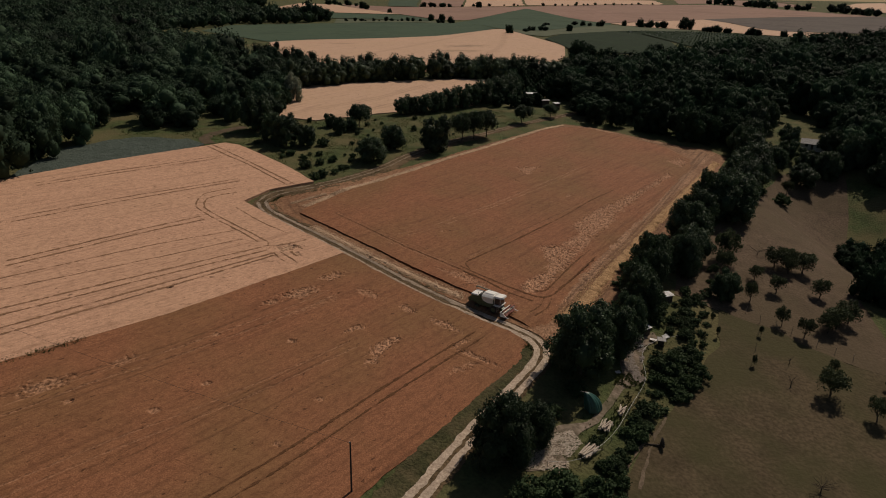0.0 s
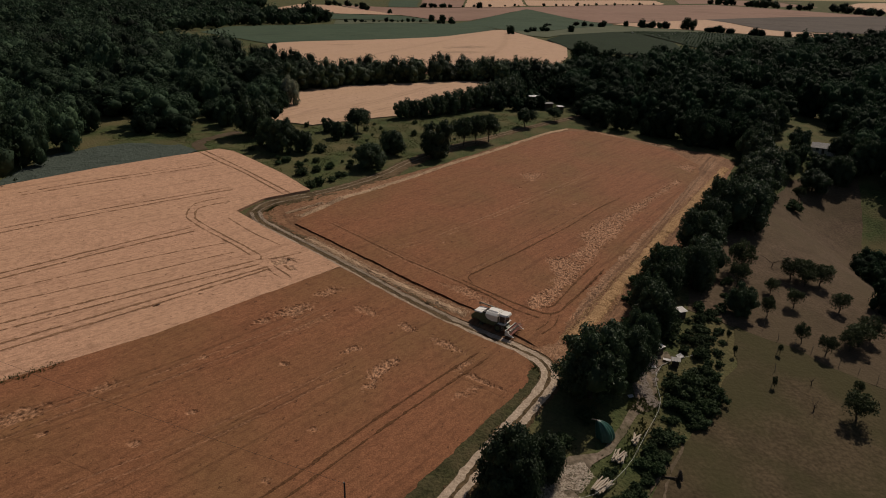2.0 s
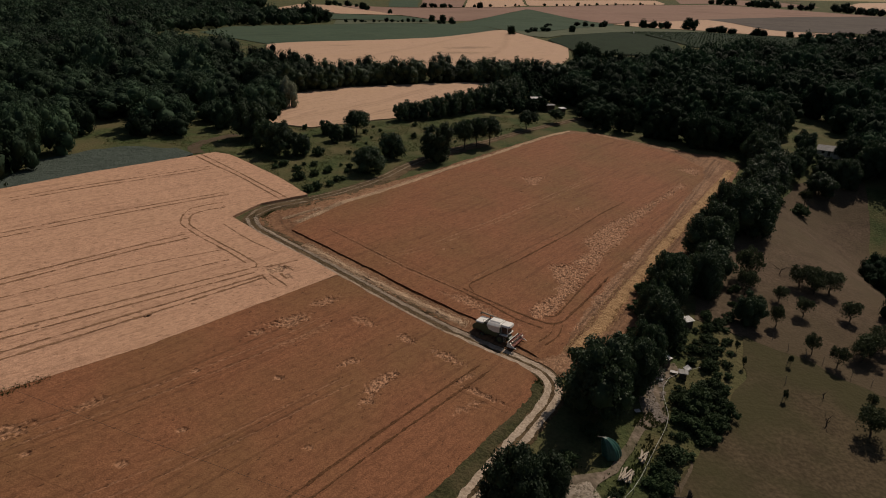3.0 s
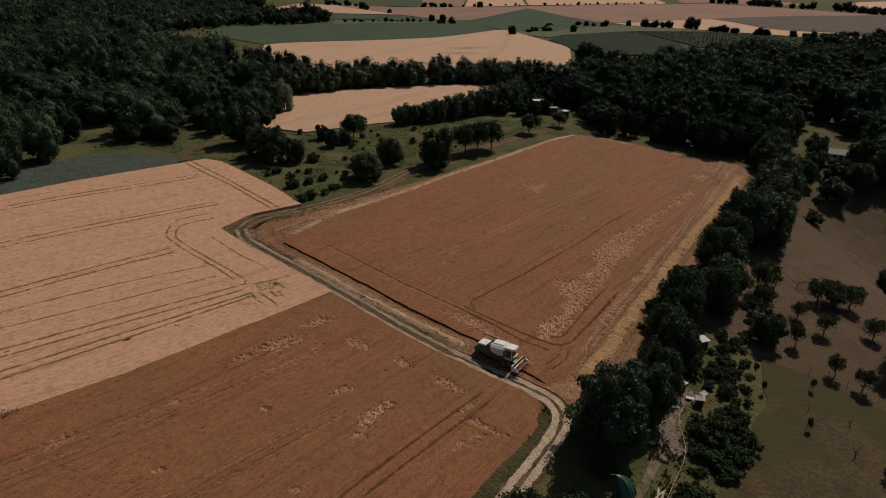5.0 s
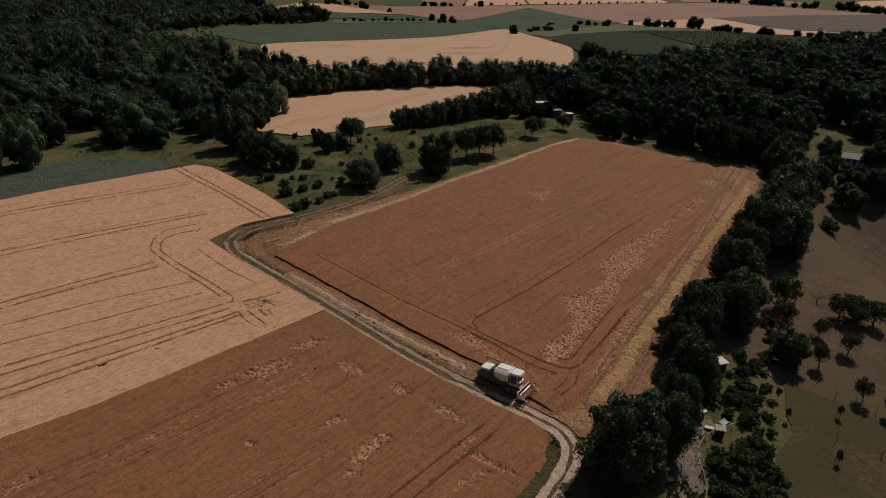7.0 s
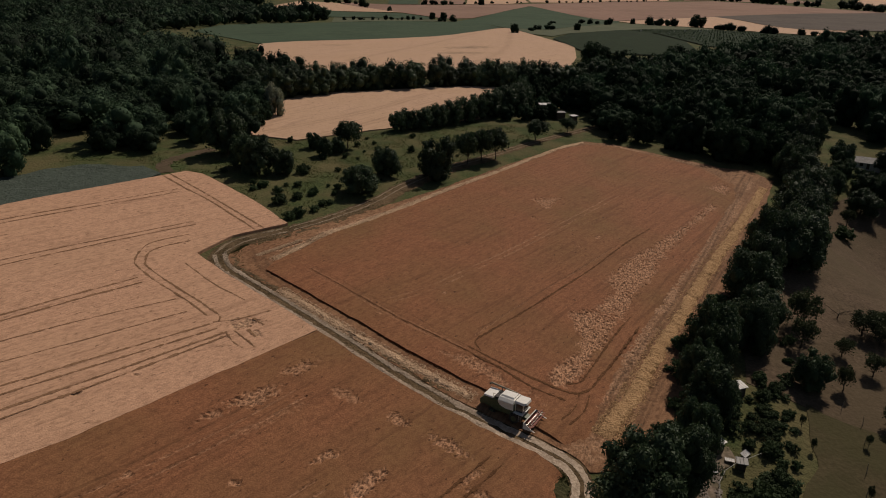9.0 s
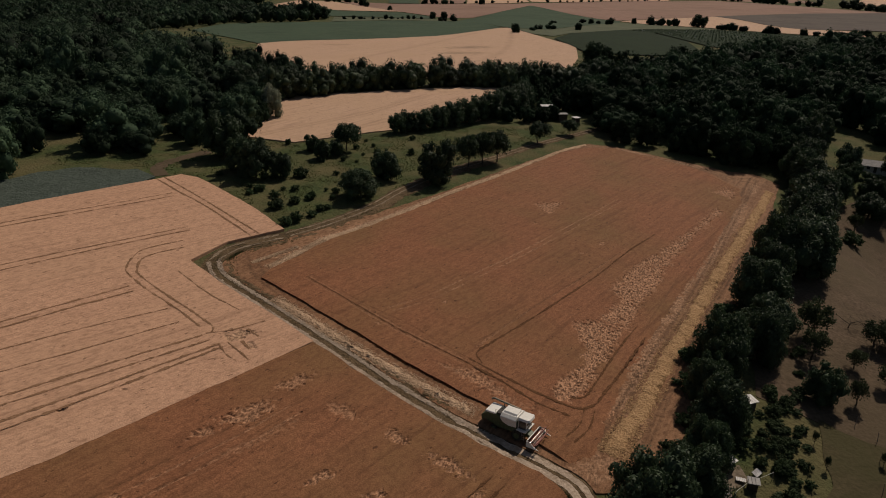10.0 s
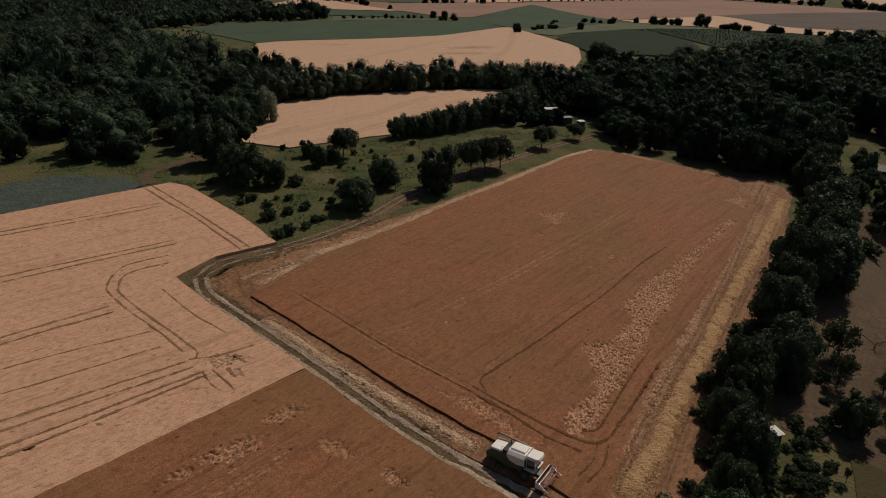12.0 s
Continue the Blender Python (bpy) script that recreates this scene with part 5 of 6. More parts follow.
def build_harvester(x, y, heading):
    ob = thing("combine_harvester", pose(x, y, gz(x, y) + 0.03, 0, 0, heading), "old cream and green combine harvester cutting red-brown corn", "combine harvester")
    bm = bmesh.new()
    prism(bm, [(-4.3, 1.5), (-4.5, 2.5), (-3.9, 3.0), (0.9, 3.0), (0.9, 1.5), (0.3, 1.0), (-2.2, 0.95), (-3.2, 1.3)], -1.3, 1.3, 0.06)
    part("body", bm, GREEN, ob, "faded green sheet-metal sides")
    bm = bmesh.new()
    block(bm, -4.45, -2.7, -1.34, 1.34, 2.9, 3.14, 0.08, (0.96, 0.92))
    part("rear_cover", bm, WHITE, ob)
    bm = bmesh.new()
    prism(bm, [(-4.35, 1.6), (-4.55, 2.5), (-5.2, 1.9), (-5.1, 1.2), (-4.7, 1.15)], -1.1, 1.1, 0.04)
    part("straw_hood", bm, GREEN, ob, "faded green straw hood")
    bm = bmesh.new()
    block(bm, -2.6, -1.75, -1.15, 1.0, 3.0, 3.3, 0.05)
    part("engine_cover", bm, DARK, ob, "dark engine grille")
    bm = bmesh.new()
    prism(bm, [(-1.5, 2.6), (1.5, 2.6), (1.62, 3.2), (1.05, 3.62), (-1.05, 3.62), (-1.62, 3.2)], -0.85, 1.75, 0.08)
    bmesh.ops.rotate(bm, verts=bm.verts, cent=(0, 0, 0), matrix=Matrix.Rotation(math.pi / 2, 3, "Z"))
    part("grain_tank", bm, WHITE, ob, "cream grain tank")
    bm = bmesh.new()
    prism(bm, [(-1.0, 3.58), (1.0, 3.58), (0.7, 3.84), (-0.7, 3.84)], -0.65, 1.55, 0.06)
    bmesh.ops.rotate(bm, verts=bm.verts, cent=(0, 0, 0), matrix=Matrix.Rotation(math.pi / 2, 3, "Z"))
    part("tank_lid", bm, WHITE, ob)
    bm = bmesh.new()
    block(bm, 0.98, 2.35, -0.95, 0.95, 1.75, 3.3, 0.08, (0.92, 0.9))
    part("cab_glass", bm, GLASS, ob, "dark cab windows")
    for cx in (1.0, 2.3):
        for cy in (-0.93, 0.93):
            bm = bmesh.new()
            rod(bm, (cx, cy, 1.75), (cx * 0.99 + 0.01, cy * 0.93, 3.3), 0.06)
            part("cab_pillar", bm, WHITE, ob)
    bm = bmesh.new()
    wide = [(2.75 + 0.12 * math.cos(a) if abs(a) < 0.9 else 2.6, 1.2 * math.sin(a)) for a in np.linspace(-1.5, 1.5, 13)]
    foot = [bm.verts.new((px, py, 3.3)) for px, py in [(0.9, -1.15)] + wide + [(0.9, 1.15)]]
    cap = [bm.verts.new((1.7 + (v.co.x - 1.7) * 0.9, v.co.y * 0.86, 3.62)) for v in foot]
    faces = [bm.faces.new(foot[::-1]), bm.faces.new(cap)]
    for i in range(len(foot)):
        j = (i + 1) % len(foot)
        faces.append(bm.faces.new((foot[i], foot[j], cap[j], cap[i])))
    bmesh.ops.bevel(bm, geom=list(faces[1].edges), offset=0.1, segments=3, affect="EDGES", profile=0.5)
    part("cab_roof", bm, WHITE, ob, "cream cab roof")
    bm = bmesh.new()
    block(bm, 0.9, 2.5, -1.45, 1.45, 1.6, 1.75, 0.03)
    part("platform", bm, WHITE, ob)
    bm = bmesh.new()
    prism(bm, [(1.4, 1.55), (3.05, 0.85), (3.05, 0.3), (1.4, 0.9)], -0.65, 0.65, 0.03)
    part("feeder", bm, GREEN, ob)
    # side panels and shields
    for side in (-1, 1):
        bm = bmesh.new()
        prism(bm, [(-1.9, 2.95), (0.85, 2.95), (0.85, 2.0), (-0.4, 1.85), (-1.5, 2.2)], side * 1.32 - 0.035, side * 1.32 + 0.035, 0.02)
        part("side_panel", bm, WHITE, ob, "dusty cream upper side panel")
        bm = bmesh.new()
        block(bm, -1.5, 0.4, side * 1.31 - 0.03, side * 1.31 + 0.03, 1.1, 1.8, 0.02)
        part("side_panel", bm, GREEN, ob)
        bm = bmesh.new()
        block(bm, -3.8, -1.8, side * 1.31 - 0.03, side * 1.31 + 0.03, 1.7, 2.8, 0.02)
        part("side_panel", bm, GREEN, ob)
    # wheels
    for wx, wr, ww, wy in ((1.1, 0.85, 0.6, 1.35), (-2.9, 0.52, 0.36, 1.1)):
        for side in (-1, 1):
            bm = bmesh.new()
            wheel_round(bm, wx, side * wy, wr, wr, ww)
            bmesh.ops.bevel(bm, geom=[e for e in bm.edges if len(e.link_faces) == 2 and any(len(f.verts) > 4 for f in e.link_faces)], offset=0.09, segments=2, affect="EDGES")
            tyre = part("wheel", bm, RUBBER, ob, "dusty black tyre")
            bm = bmesh.new()
            wheel_round(bm, wx, side * (wy + 0.02), wr, wr * 0.52, ww + 0.04, 16)
            # Rims in dark body green: the shaded side's darkness put into the colour
            part("rim", bm, GREEN, tyre, "green rim with the side's shade in its dark colour")
    # unloading pipe along the far side, exhaust, rails, ladder
    bm = bmesh.new()
    rod(bm, (0.2, 1.5, 3.3), (-4.4, 1.42, 3.75), 0.16, 0.15, 12)
    rod(bm, (-4.4, 1.42, 3.75), (-4.75, 1.42, 3.5), 0.17, 0.17, 12)
    part("unloading_pipe", bm, PIPE, ob, "dull brownish unloading pipe")
    bm = bmesh.new()
    rod(bm, (-2.2, 0.7, 3.2), (-2.2, 0.7, 3.95), 0.07)
    part("exhaust", bm, DARK, ob)
    bm = bmesh.new()
    for a, b in (((-2.7, -1.2, 3.1), (-2.7, -1.2, 3.8)), ((-1.75, -1.2, 3.1), (-1.75, -1.2, 3.8)), ((-2.7, -1.2, 3.8), (-1.75, -1.2, 3.8))):
        rod(bm, a, b, 0.03, sides=6)
    part("handrail", bm, STEEL, ob)
    bm = bmesh.new()
    for cy in (-1.62, -1.58):
        rod(bm, (1.9, cy, 0.5), (1.9, cy + 0.1, 1.7), 0.03, sides=6)
        rod(bm, (2.3, cy, 0.5), (2.3, cy + 0.1, 1.7), 0.03, sides=6)
    for cz in (0.6, 0.95, 1.3):
        block(bm, 1.9, 2.3, -1.66, -1.52, cz, cz + 0.04, 0)
    part("ladder", bm, STEEL, ob)
    # cutting table
    w = 2.15
    bm = bmesh.new()
    prism(bm, [(3.0, 0.2), (3.0, 1.05), (3.08, 1.05), (3.12, 0.35), (3.5, 0.22), (4.15, 0.16), (4.15, 0.1), (3.4, 0.12)], -w, w, 0.015)
    table = part("cutting_table", bm, RED, ob, "worn red cutting table")
    bm = bmesh.new()
    rod(bm, (3.45, -w + 0.05, 0.55), (3.45, w - 0.05, 0.55), 0.2, sides=14)
    for k in range(44):
        yy, a = -w + 0.15 + k * (2 * w - 0.3) / 43, k * 0.9 * (1 if k < 22 else -1)
        d = Vector((math.cos(a), 0, math.sin(a)))
        rod(bm, Vector((3.45, yy, 0.55)), Vector((3.45, yy + 0.05, 0.55)) + d * 0.3, 0.06, 0.05, 4)
    part("auger", bm, STEEL, table, "bare steel auger")
    bm = bmesh.new()
    block(bm, 3.02, 3.14, -w, w, 1.0, 1.12, 0.02)
    part("top_rail", bm, WHITE, table, "pale top rail")
    for side in (-1, 1):
        bm = bmesh.new()
        prism(bm, [(3.0, 0.1), (3.0, 1.1), (3.5, 1.0), (4.2, 0.45), (5.0, 0.12), (4.2, 0.08)], side * w - 0.06, side * w + 0.06, 0.02)
        part("divider", bm, WHITE, table, "pale crop divider")
        bm = bmesh.new()
        rod(bm, (3.1, side * (w - 0.1), 1.1), (4.3, side * (w - 0.1), 1.15), 0.05, sides=6)
        part("reel_arm", bm, DARK, table)
    bm = bmesh.new()
    rod(bm, (4.2, -w + 0.15, 1.1), (4.2, w - 0.15, 1.1), 0.06, sides=10)
    reel = part("reel", bm, STEEL, ob, "slatted reel")
    for k in range(5):
        a = k * 2 * math.pi / 5 + 0.3
        cx, cz = 4.2 + 0.52 * math.cos(a), 1.1 + 0.52 * math.sin(a)
        bm = bmesh.new()
        block(bm, cx - 0.05, cx + 0.05, -w + 0.15, w - 0.15, cz - 0.03, cz + 0.03, 0.01)
        for t in range(26):
            yy = -w + 0.2 + t * (2 * w - 0.4) / 25
            rod(bm, (cx, yy, cz), (cx + 0.03, yy, cz - 0.22), 0.012, 0.008, 4)
        part("reel_bat", bm, RED, reel, "worn red bat with tines")
        for yy in (-w + 0.2, -0.8, 0.8, w - 0.2):
            bm = bmesh.new()
            rod(bm, (4.2, yy, 1.1), (cx, yy, cz), 0.025, sides=5)
            part("spoke", bm, STEEL, reel)
    ob.scale = (0.92, 0.92, 0.92)
    return ob


build_harvester(9.4, -2.3, -32)


# ---- yard, orchard and hedge: small things ----
TARP = plain("green_tarpaulin", (0.012, 0.062, 0.05), (0.035, 0.115, 0.092), 0.4, scale=1.5, bump=0.5)
LOGWOOD = plain("split_wood", (0.34, 0.27, 0.2), (0.6, 0.52, 0.43), 0.85, scale=5.0, bump=0.5, spec=0.1)
SHEET = plain("weathered_white_sheet", (0.42, 0.41, 0.4), (0.68, 0.67, 0.65), 0.5, scale=1.2)
GREYROOF = plain("grey_roof_sheet", (0.16, 0.155, 0.15), (0.28, 0.27, 0.26), 0.6, scale=1.5)
BOARD = plain("dark_boards", (0.05, 0.04, 0.032), (0.12, 0.095, 0.075), 0.85, scale=3.0, bump=0.5, spec=0.1)
PLASTER = plain("plaster", (0.4, 0.37, 0.33), (0.55, 0.52, 0.47), 0.9, scale=1.0)
WIRE = plain("pale_fence_tape", (0.4, 0.4, 0.38), (0.55, 0.55, 0.52), 0.6)
CABLE = plain("dark_cable", (0.02, 0.02, 0.02), (0.04, 0.04, 0.04), 0.7)


def build_tarp(x, y, turn):
    """A tarpaulin slung from a leaning pole over a stack, with slack folds falling to the ground on one side."""
    ob = thing("tarpaulin", pose(x, y, gz(x, y), 0, 0, turn), "dark green tarpaulin draped over a stack under a tree", "tarpaulin")
    n, k = 64, 18
    vs = []
    for i in range(n):
        a = 2 * math.pi * i / n
        fold = 1 + 0.1 * math.sin(5 * a + 0.6) + 0.06 * math.sin(11 * a + 2) + 0.04 * math.sin(23 * a)
        long = 1.0 + 0.35 * math.cos(a - 0.5)
        for j in range(k):
            t = j / (k - 1)
            belly = t ** 0.8 * (1 + 0.25 * math.sin(math.pi * t))
            rx, ry = 0.12 + 1.15 * belly * fold * long, 0.08 + 1.0 * belly * fold
            z = 3.1 * (1 - t ** 1.7) + 0.07 * math.sin(6 * a + 7 * t) * t
            vs.append((rx * math.cos(a) - 1.2 * (1 - t) ** 1.3, ry * math.sin(a) + 0.5 * (1 - t), max(0.02, z)))
    fs = [(i * k + j, ((i + 1) % n) * k + j, ((i + 1) % n) * k + j + 1, i * k + j + 1) for i in range(n) for j in range(k - 1)]
    c = new("cover", solid("cover", vs, fs, TARP, True))
    c.parent = ob
    bm = bmesh.new()
    rod(bm, (-2.0, 0.5, 3.3), (-0.6, 0.5, 2.95), 0.09, 0.07, 8)
    part("ridge_pole", bm, DEADWOOD, ob, "pale ridge pole")


build_tarp(23.9, -28.8, 10)


def build_logs(x, y, turn, count, length, seed):
    """A low heap of split poles."""
    ob = thing("log_pile", pose(x, y, gz(x, y) + 0.03, 0, 0, turn), "heap of pale split poles on bare soil", "log pile", "log piles")
    rng = np.random.default_rng(seed)
    for i in range(count):
        bm = bmesh.new()
        row, col = i % 3, i // 3
        r = rng.uniform(0.09, 0.15)
        dy, dz = (col - count / 6) * 0.3 + rng.uniform(-0.1, 0.1), 0.12 + row * 0.2
        l = length * rng.uniform(0.7, 1.15) / 2
        s = rng.uniform(-0.4, 0.4)
        rod(bm, (-l, dy - s, dz), (l, dy + s, dz + rng.uniform(-0.05, 0.08)), r, r * 0.8, 7)
        part("pole", bm, LOGWOOD, ob)


build_logs(25.3, -32.4, 55, 16, 2.6, 1)
build_logs(21.6, -38.3, 50, 16, 3.2, 2)
build_logs(28.6, -28.4, 58, 9, 2.2, 3)


def build_fence(points):
    """Pale tape on short posts round the yard."""
    ob = thing("tape_fence", Matrix.Identity(4), "pale tape fence on thin wooden posts round the yard", "fence")
    c = curve(points, 6)
    s = np.r_[0, np.cumsum(np.hypot(*np.diff(c, axis=0).T))]
    spots = [(np.interp(d, s, c[:, 0]), np.interp(d, s, c[:, 1])) for d in np.arange(0, s[-1], 2.6)]
    for x, y in spots:
        bm = bmesh.new()
        rod(bm, (x, y, gz(x, y) - 0.1), (x + 0.03, y, gz(x, y) + 1.05), 0.05, 0.04, 6)
        part("post", bm, DEADWOOD, ob)
    for (x0, y0), (x1, y1) in zip(spots, spots[1:]):
        bm = bmesh.new()
        rod(bm, (x0, y0, gz(x0, y0) + 0.98), (x1, y1, gz(x1, y1) + 0.98), 0.028, sides=5)
        part("tape", bm, WIRE, ob)


build_fence([(44.2, -5.8), (38.0, -9.5), (35.4, -14.0), (34.6, -20.3), (30.2, -28), (25.6, -35.4), (19.6, -41.2), (14.5, -42.2)])


def build_shed(name, x, y, turn, wide, deep, high, roof, wall, label, pitch=0.12, ridged=True):
    """A small building: walls, door, and a sheet roof with raised ribs."""
    ob = thing(name, pose(x, y, gz(x, y), 0, 0, turn), label, "shed")
    bm = bmesh.new()
    block(bm, -wide / 2, wide / 2, -deep / 2, deep / 2, -0.4, high, 0.02)
    part("wall", bm, wall, ob)
    bm = bmesh.new()
    w, d, rise = wide / 2 + 0.25, deep / 2 + 0.25, pitch * deep
    prism(bm, [(-d, high - 0.02), (d, high + rise), (d, high + rise + 0.08), (-d, high + 0.06)], -w, w, 0.01)
    bmesh.ops.rotate(bm, verts=bm.verts, cent=(0, 0, 0), matrix=Matrix.Rotation(math.pi / 2, 3, "Z"))
    top = part("roof", bm, roof, ob)
    if ridged:
        for k in range(int(wide / 0.45) + 1):
            bm = bmesh.new()
            xx = -w + 0.12 + k * 0.45
            rod(bm, (xx, -d, high + 0.08), (xx, d, high + rise + 0.1), 0.04, sides=5)
            part("rib", bm, roof, top)
    bm = bmesh.new()
    block(bm, -0.45, 0.45, -deep / 2 - 0.05, -deep / 2 - 0.005, 0, min(1.9, high - 0.2), 0.01)
    part("door", bm, BOARD, ob)
    return ob


def build_house(name, x, y, turn, wide, deep, high, rise, roof, label):
    """A house with gabled roof, door and windows."""
    ob = thing(name, pose(x, y, gz(x, y), 0, 0, turn), label, "house")
    bm = bmesh.new()
    prism(bm, [(-deep / 2, -0.8), (deep / 2, -0.8), (deep / 2, high), (0, high + rise), (-deep / 2, high)], -wide / 2, wide / 2, 0.02)
    bmesh.ops.rotate(bm, verts=bm.verts, cent=(0, 0, 0), matrix=Matrix.Rotation(math.pi / 2, 3, "Z"))
    part("wall", bm, PLASTER, ob)
    for side in (-1, 1):
        bm = bmesh.new()
        prism(bm, [(0, high + rise + 0.02), (side * (deep / 2 + 0.4), high - 0.3), (side * (deep / 2 + 0.4), high - 0.16), (0, high + rise + 0.18)], -wide / 2 - 0.3, wide / 2 + 0.3, 0.01)
        bmesh.ops.rotate(bm, verts=bm.verts, cent=(0, 0, 0), matrix=Matrix.Rotation(math.pi / 2, 3, "Z"))
        part("roof", bm, roof, ob)
    for k in (-1, 1):
        bm = bmesh.new()
        block(bm, k * wide / 4 - 0.5, k * wide / 4 + 0.5, -deep / 2 - 0.04, -deep / 2 + 0.02, 0.9, 2.1, 0.01)
        part("window", bm, GLASS, ob)
    bm = bmesh.new()
    block(bm, -0.45, 0.45, -deep / 2 - 0.04, -deep / 2 + 0.02, 0, 2.0, 0.01)
    part("door", bm, BOARD, ob)


build_shed("hut", 46.2, 8.6, 20, 1.9, 1.5, 1.5, SHEET, BOARD, "small hut with a white corrugated roof in the hedge")
build_shed("lean_to_shed", 38.2, -5.0, 35, 1.6, 1.3, 1.5, SHEET, BOARD, "ramshackle shed with a pale sheet roof among trees")
build_shed("lean_to_shed", 40.6, -8.0, -15, 1.1, 0.9, 1.1, GREYROOF, BOARD, "low grey-roofed shelter beside the yard")
build_shed("garden_shed", 35.7, 178.5, 10, 4.6, 2.6, 3.8, SHEET, BOARD, "garden shed with a white roof among trees", ridged=False)
build_shed("garden_shed", 44.8, 167.5, 30, 2.2, 1.8, 2.6, SHEET, BOARD, "small white-roofed shed by the field", ridged=False)
build_shed("garden_shed", 40.6, 172.0, 10, 3.2, 2.0, 2.6, GREYROOF, BOARD, "grey-roofed shed under trees", ridged=False)
build_shed("garden_shed", 196.0, 256.0, -20, 4.2, 3.0, 4.6, SHEET, PLASTER, "far white-roofed building in the wood", ridged=False)
build_house("house", 141.5, 143.5, -32, 8, 4.5, 2.2, 1.3, GREYROOF, "low grey-roofed house between trees")
build_shed("garden_shed", 148.0, 139.4, 25, 2.6, 2.0, 1.8, SHEET, PLASTER, "small pale shed beside the grey house", ridged=False)


def build_loose_sheet(x, y, turn, wide, deep, tilt):
    ob = thing("corrugated_sheet", pose(x, y, gz(x, y) + 0.3, tilt, 0, turn), "bent pale corrugated sheet lying in the yard", "metal sheet", "loose sheets")
    n, k = 24, 6
    vs = [((i / n - 0.5) * wide, (j / k - 0.5) * deep, 0.05 * math.sin(i * 1.6) + 0.1 * (j / k) ** 2 + dz) for dz in (0, -0.02) for i in range(n + 1) for j in range(k + 1)]
    m = (n + 1) * (k + 1)
    q = [(i * (k + 1) + j, (i + 1) * (k + 1) + j, (i + 1) * (k + 1) + j + 1, i * (k + 1) + j + 1) for i in range(n) for j in range(k)]
    fs = q + [tuple(a + m for a in f[::-1]) for f in q]
    c = new("sheet", solid("sheet", vs, fs, SHEET, True))
    c.parent = ob


for x, y, turn, w, d, tilt in [(42.2, -5.4, 40, 1.5, 0.9, 14), (39.4, -7.0, -20, 1.3, 0.8, -10), (37.0, -3.6, 75, 1.6, 0.8, 8), (30.3, -18.4, 20, 0.9, 0.6, 6), (36.2, -9.6, 10, 1.2, 0.7, -8)]:
    build_loose_sheet(x, y, turn, w, d, tilt)


def build_bare(name, x, y, high, spread_, seed, label, sticks=9, material=None):
    """A dead or leafless tree: a crooked stem and forking branches."""
    ob = thing(name, pose(x, y, gz(x, y)), label, "dead tree")
    rng = np.random.default_rng(seed)
    bm = bmesh.new()
    top = Vector((rng.uniform(-0.3, 0.3), rng.uniform(-0.3, 0.3), high * 0.45))
    rod(bm, (0, 0, -0.1), top, 0.09 * high / 3 + 0.03, 0.05 * high / 3 + 0.02, 7)
    part("trunk", bm, material or BARK, ob)
    for k in range(sticks):
        bm = bmesh.new()
        a = k * 2.4
        p = top * rng.uniform(0.5, 1.0)
        for seg in range(4):
            q = p + Vector((math.cos(a) * spread_ / 4, math.sin(a) * spread_ / 4, high * rng.uniform(0.02, 0.18)))
            rod(bm, p, q, 0.045 - 0.009 * seg, 0.036 - 0.009 * seg, 5)
            e = q + Vector((math.cos(a + 1.0) * spread_ * 0.2, math.sin(a + 1.0) * spread_ * 0.2, high * 0.08))
            rod(bm, q, e, 0.02, 0.008, 4)
            p, a = q, a + rng.uniform(-0.5, 0.5)
        part("branch", bm, material or BARK, ob)


build_bare("dead_fruit_tree", 80.0, 35.2, 3.6, 3.6, 3, "dead leafless fruit tree in the dry orchard", 12)
build_bare("dead_fruit_tree", 76.6, 36.6, 2.6, 3.0, 4, "fallen dead branches in the dry orchard", 8)
build_bare("bare_shrub", 54.8, -41.0, 2.4, 1.8, 5, "leafless thorny shrub on the pasture", 14)
build_bare("tree_stump", 33.0, -35.6, 1.0, 0.6, 6, "uprooted stump with short dead branches on the pasture", 7)
stump_bm = bmesh.new()
rod(stump_bm, (33.2, -35.4, gz(33, -35.4) + 0.3), (30.4, -35.2, gz(30.4, -35.2) + 0.1), 0.16, 0.07, 8)
for i in range(14):
    a = i * 2 * math.pi / 14
    rod(stump_bm, (33.2, -35.4, gz(33, -35.4) + 0.6), (33.4, -35.4 + 0.95 * math.cos(a), gz(33, -35.4) + 0.75 + 0.7 * math.sin(a)), 0.28, 0.06, 6)
tagged(part("fallen_trunk", stump_bm, BARK), "short fallen trunk with its dark root plate", "log")
build_bare("dead_sapling", 61.3, -16.6, 2.6, 0.7, 7, "dead dark sapling on the pasture", 5)
build_bare("dead_sapling", 64.4, -9.4, 1.8, 0.6, 8, "dead dark sapling on the pasture", 4)
build_bare("dead_branch", 87.6, 34.8, 2.2, 1.6, 9, "bent dead branch in the dry orchard", 5)


def build_stake(x, y, high, lean):
    ob = thing("orchard_stake", pose(x, y, gz(x, y), 0, lean, 0), "thin weathered wooden stake in the orchard", "stake", "orchard stakes")
    bm = bmesh.new()
    rod(bm, (0, 0, -0.15), (0, 0, high), 0.05, 0.035, 6)
    part("stake", bm, DEADWOOD, ob)


for x, y, h, lean in [(62.5, 7.3, 1.6, 4), (64.2, 4.1, 1.7, -5), (69.3, 1.1, 1.5, 3), (72.7, -2.5, 1.6, 6), (62.1, -0.3, 1.8, 2), (59.1, -6.4, 1.7, -4), (56.6, -10.9, 1.6, 5), (78.1, -6, 1.5, -3), (66.8, 2.6, 1.4, 0), (75.4, -4.3, 1.5, 4)]:
    build_stake(x, y, h, lean)
for x, y in [(62.3, -0.9), (56.8, -11.4), (80, -14), (53, -3), (53.6, 2)]:
    fruit.plant(x, y, 0.55, 1.3)


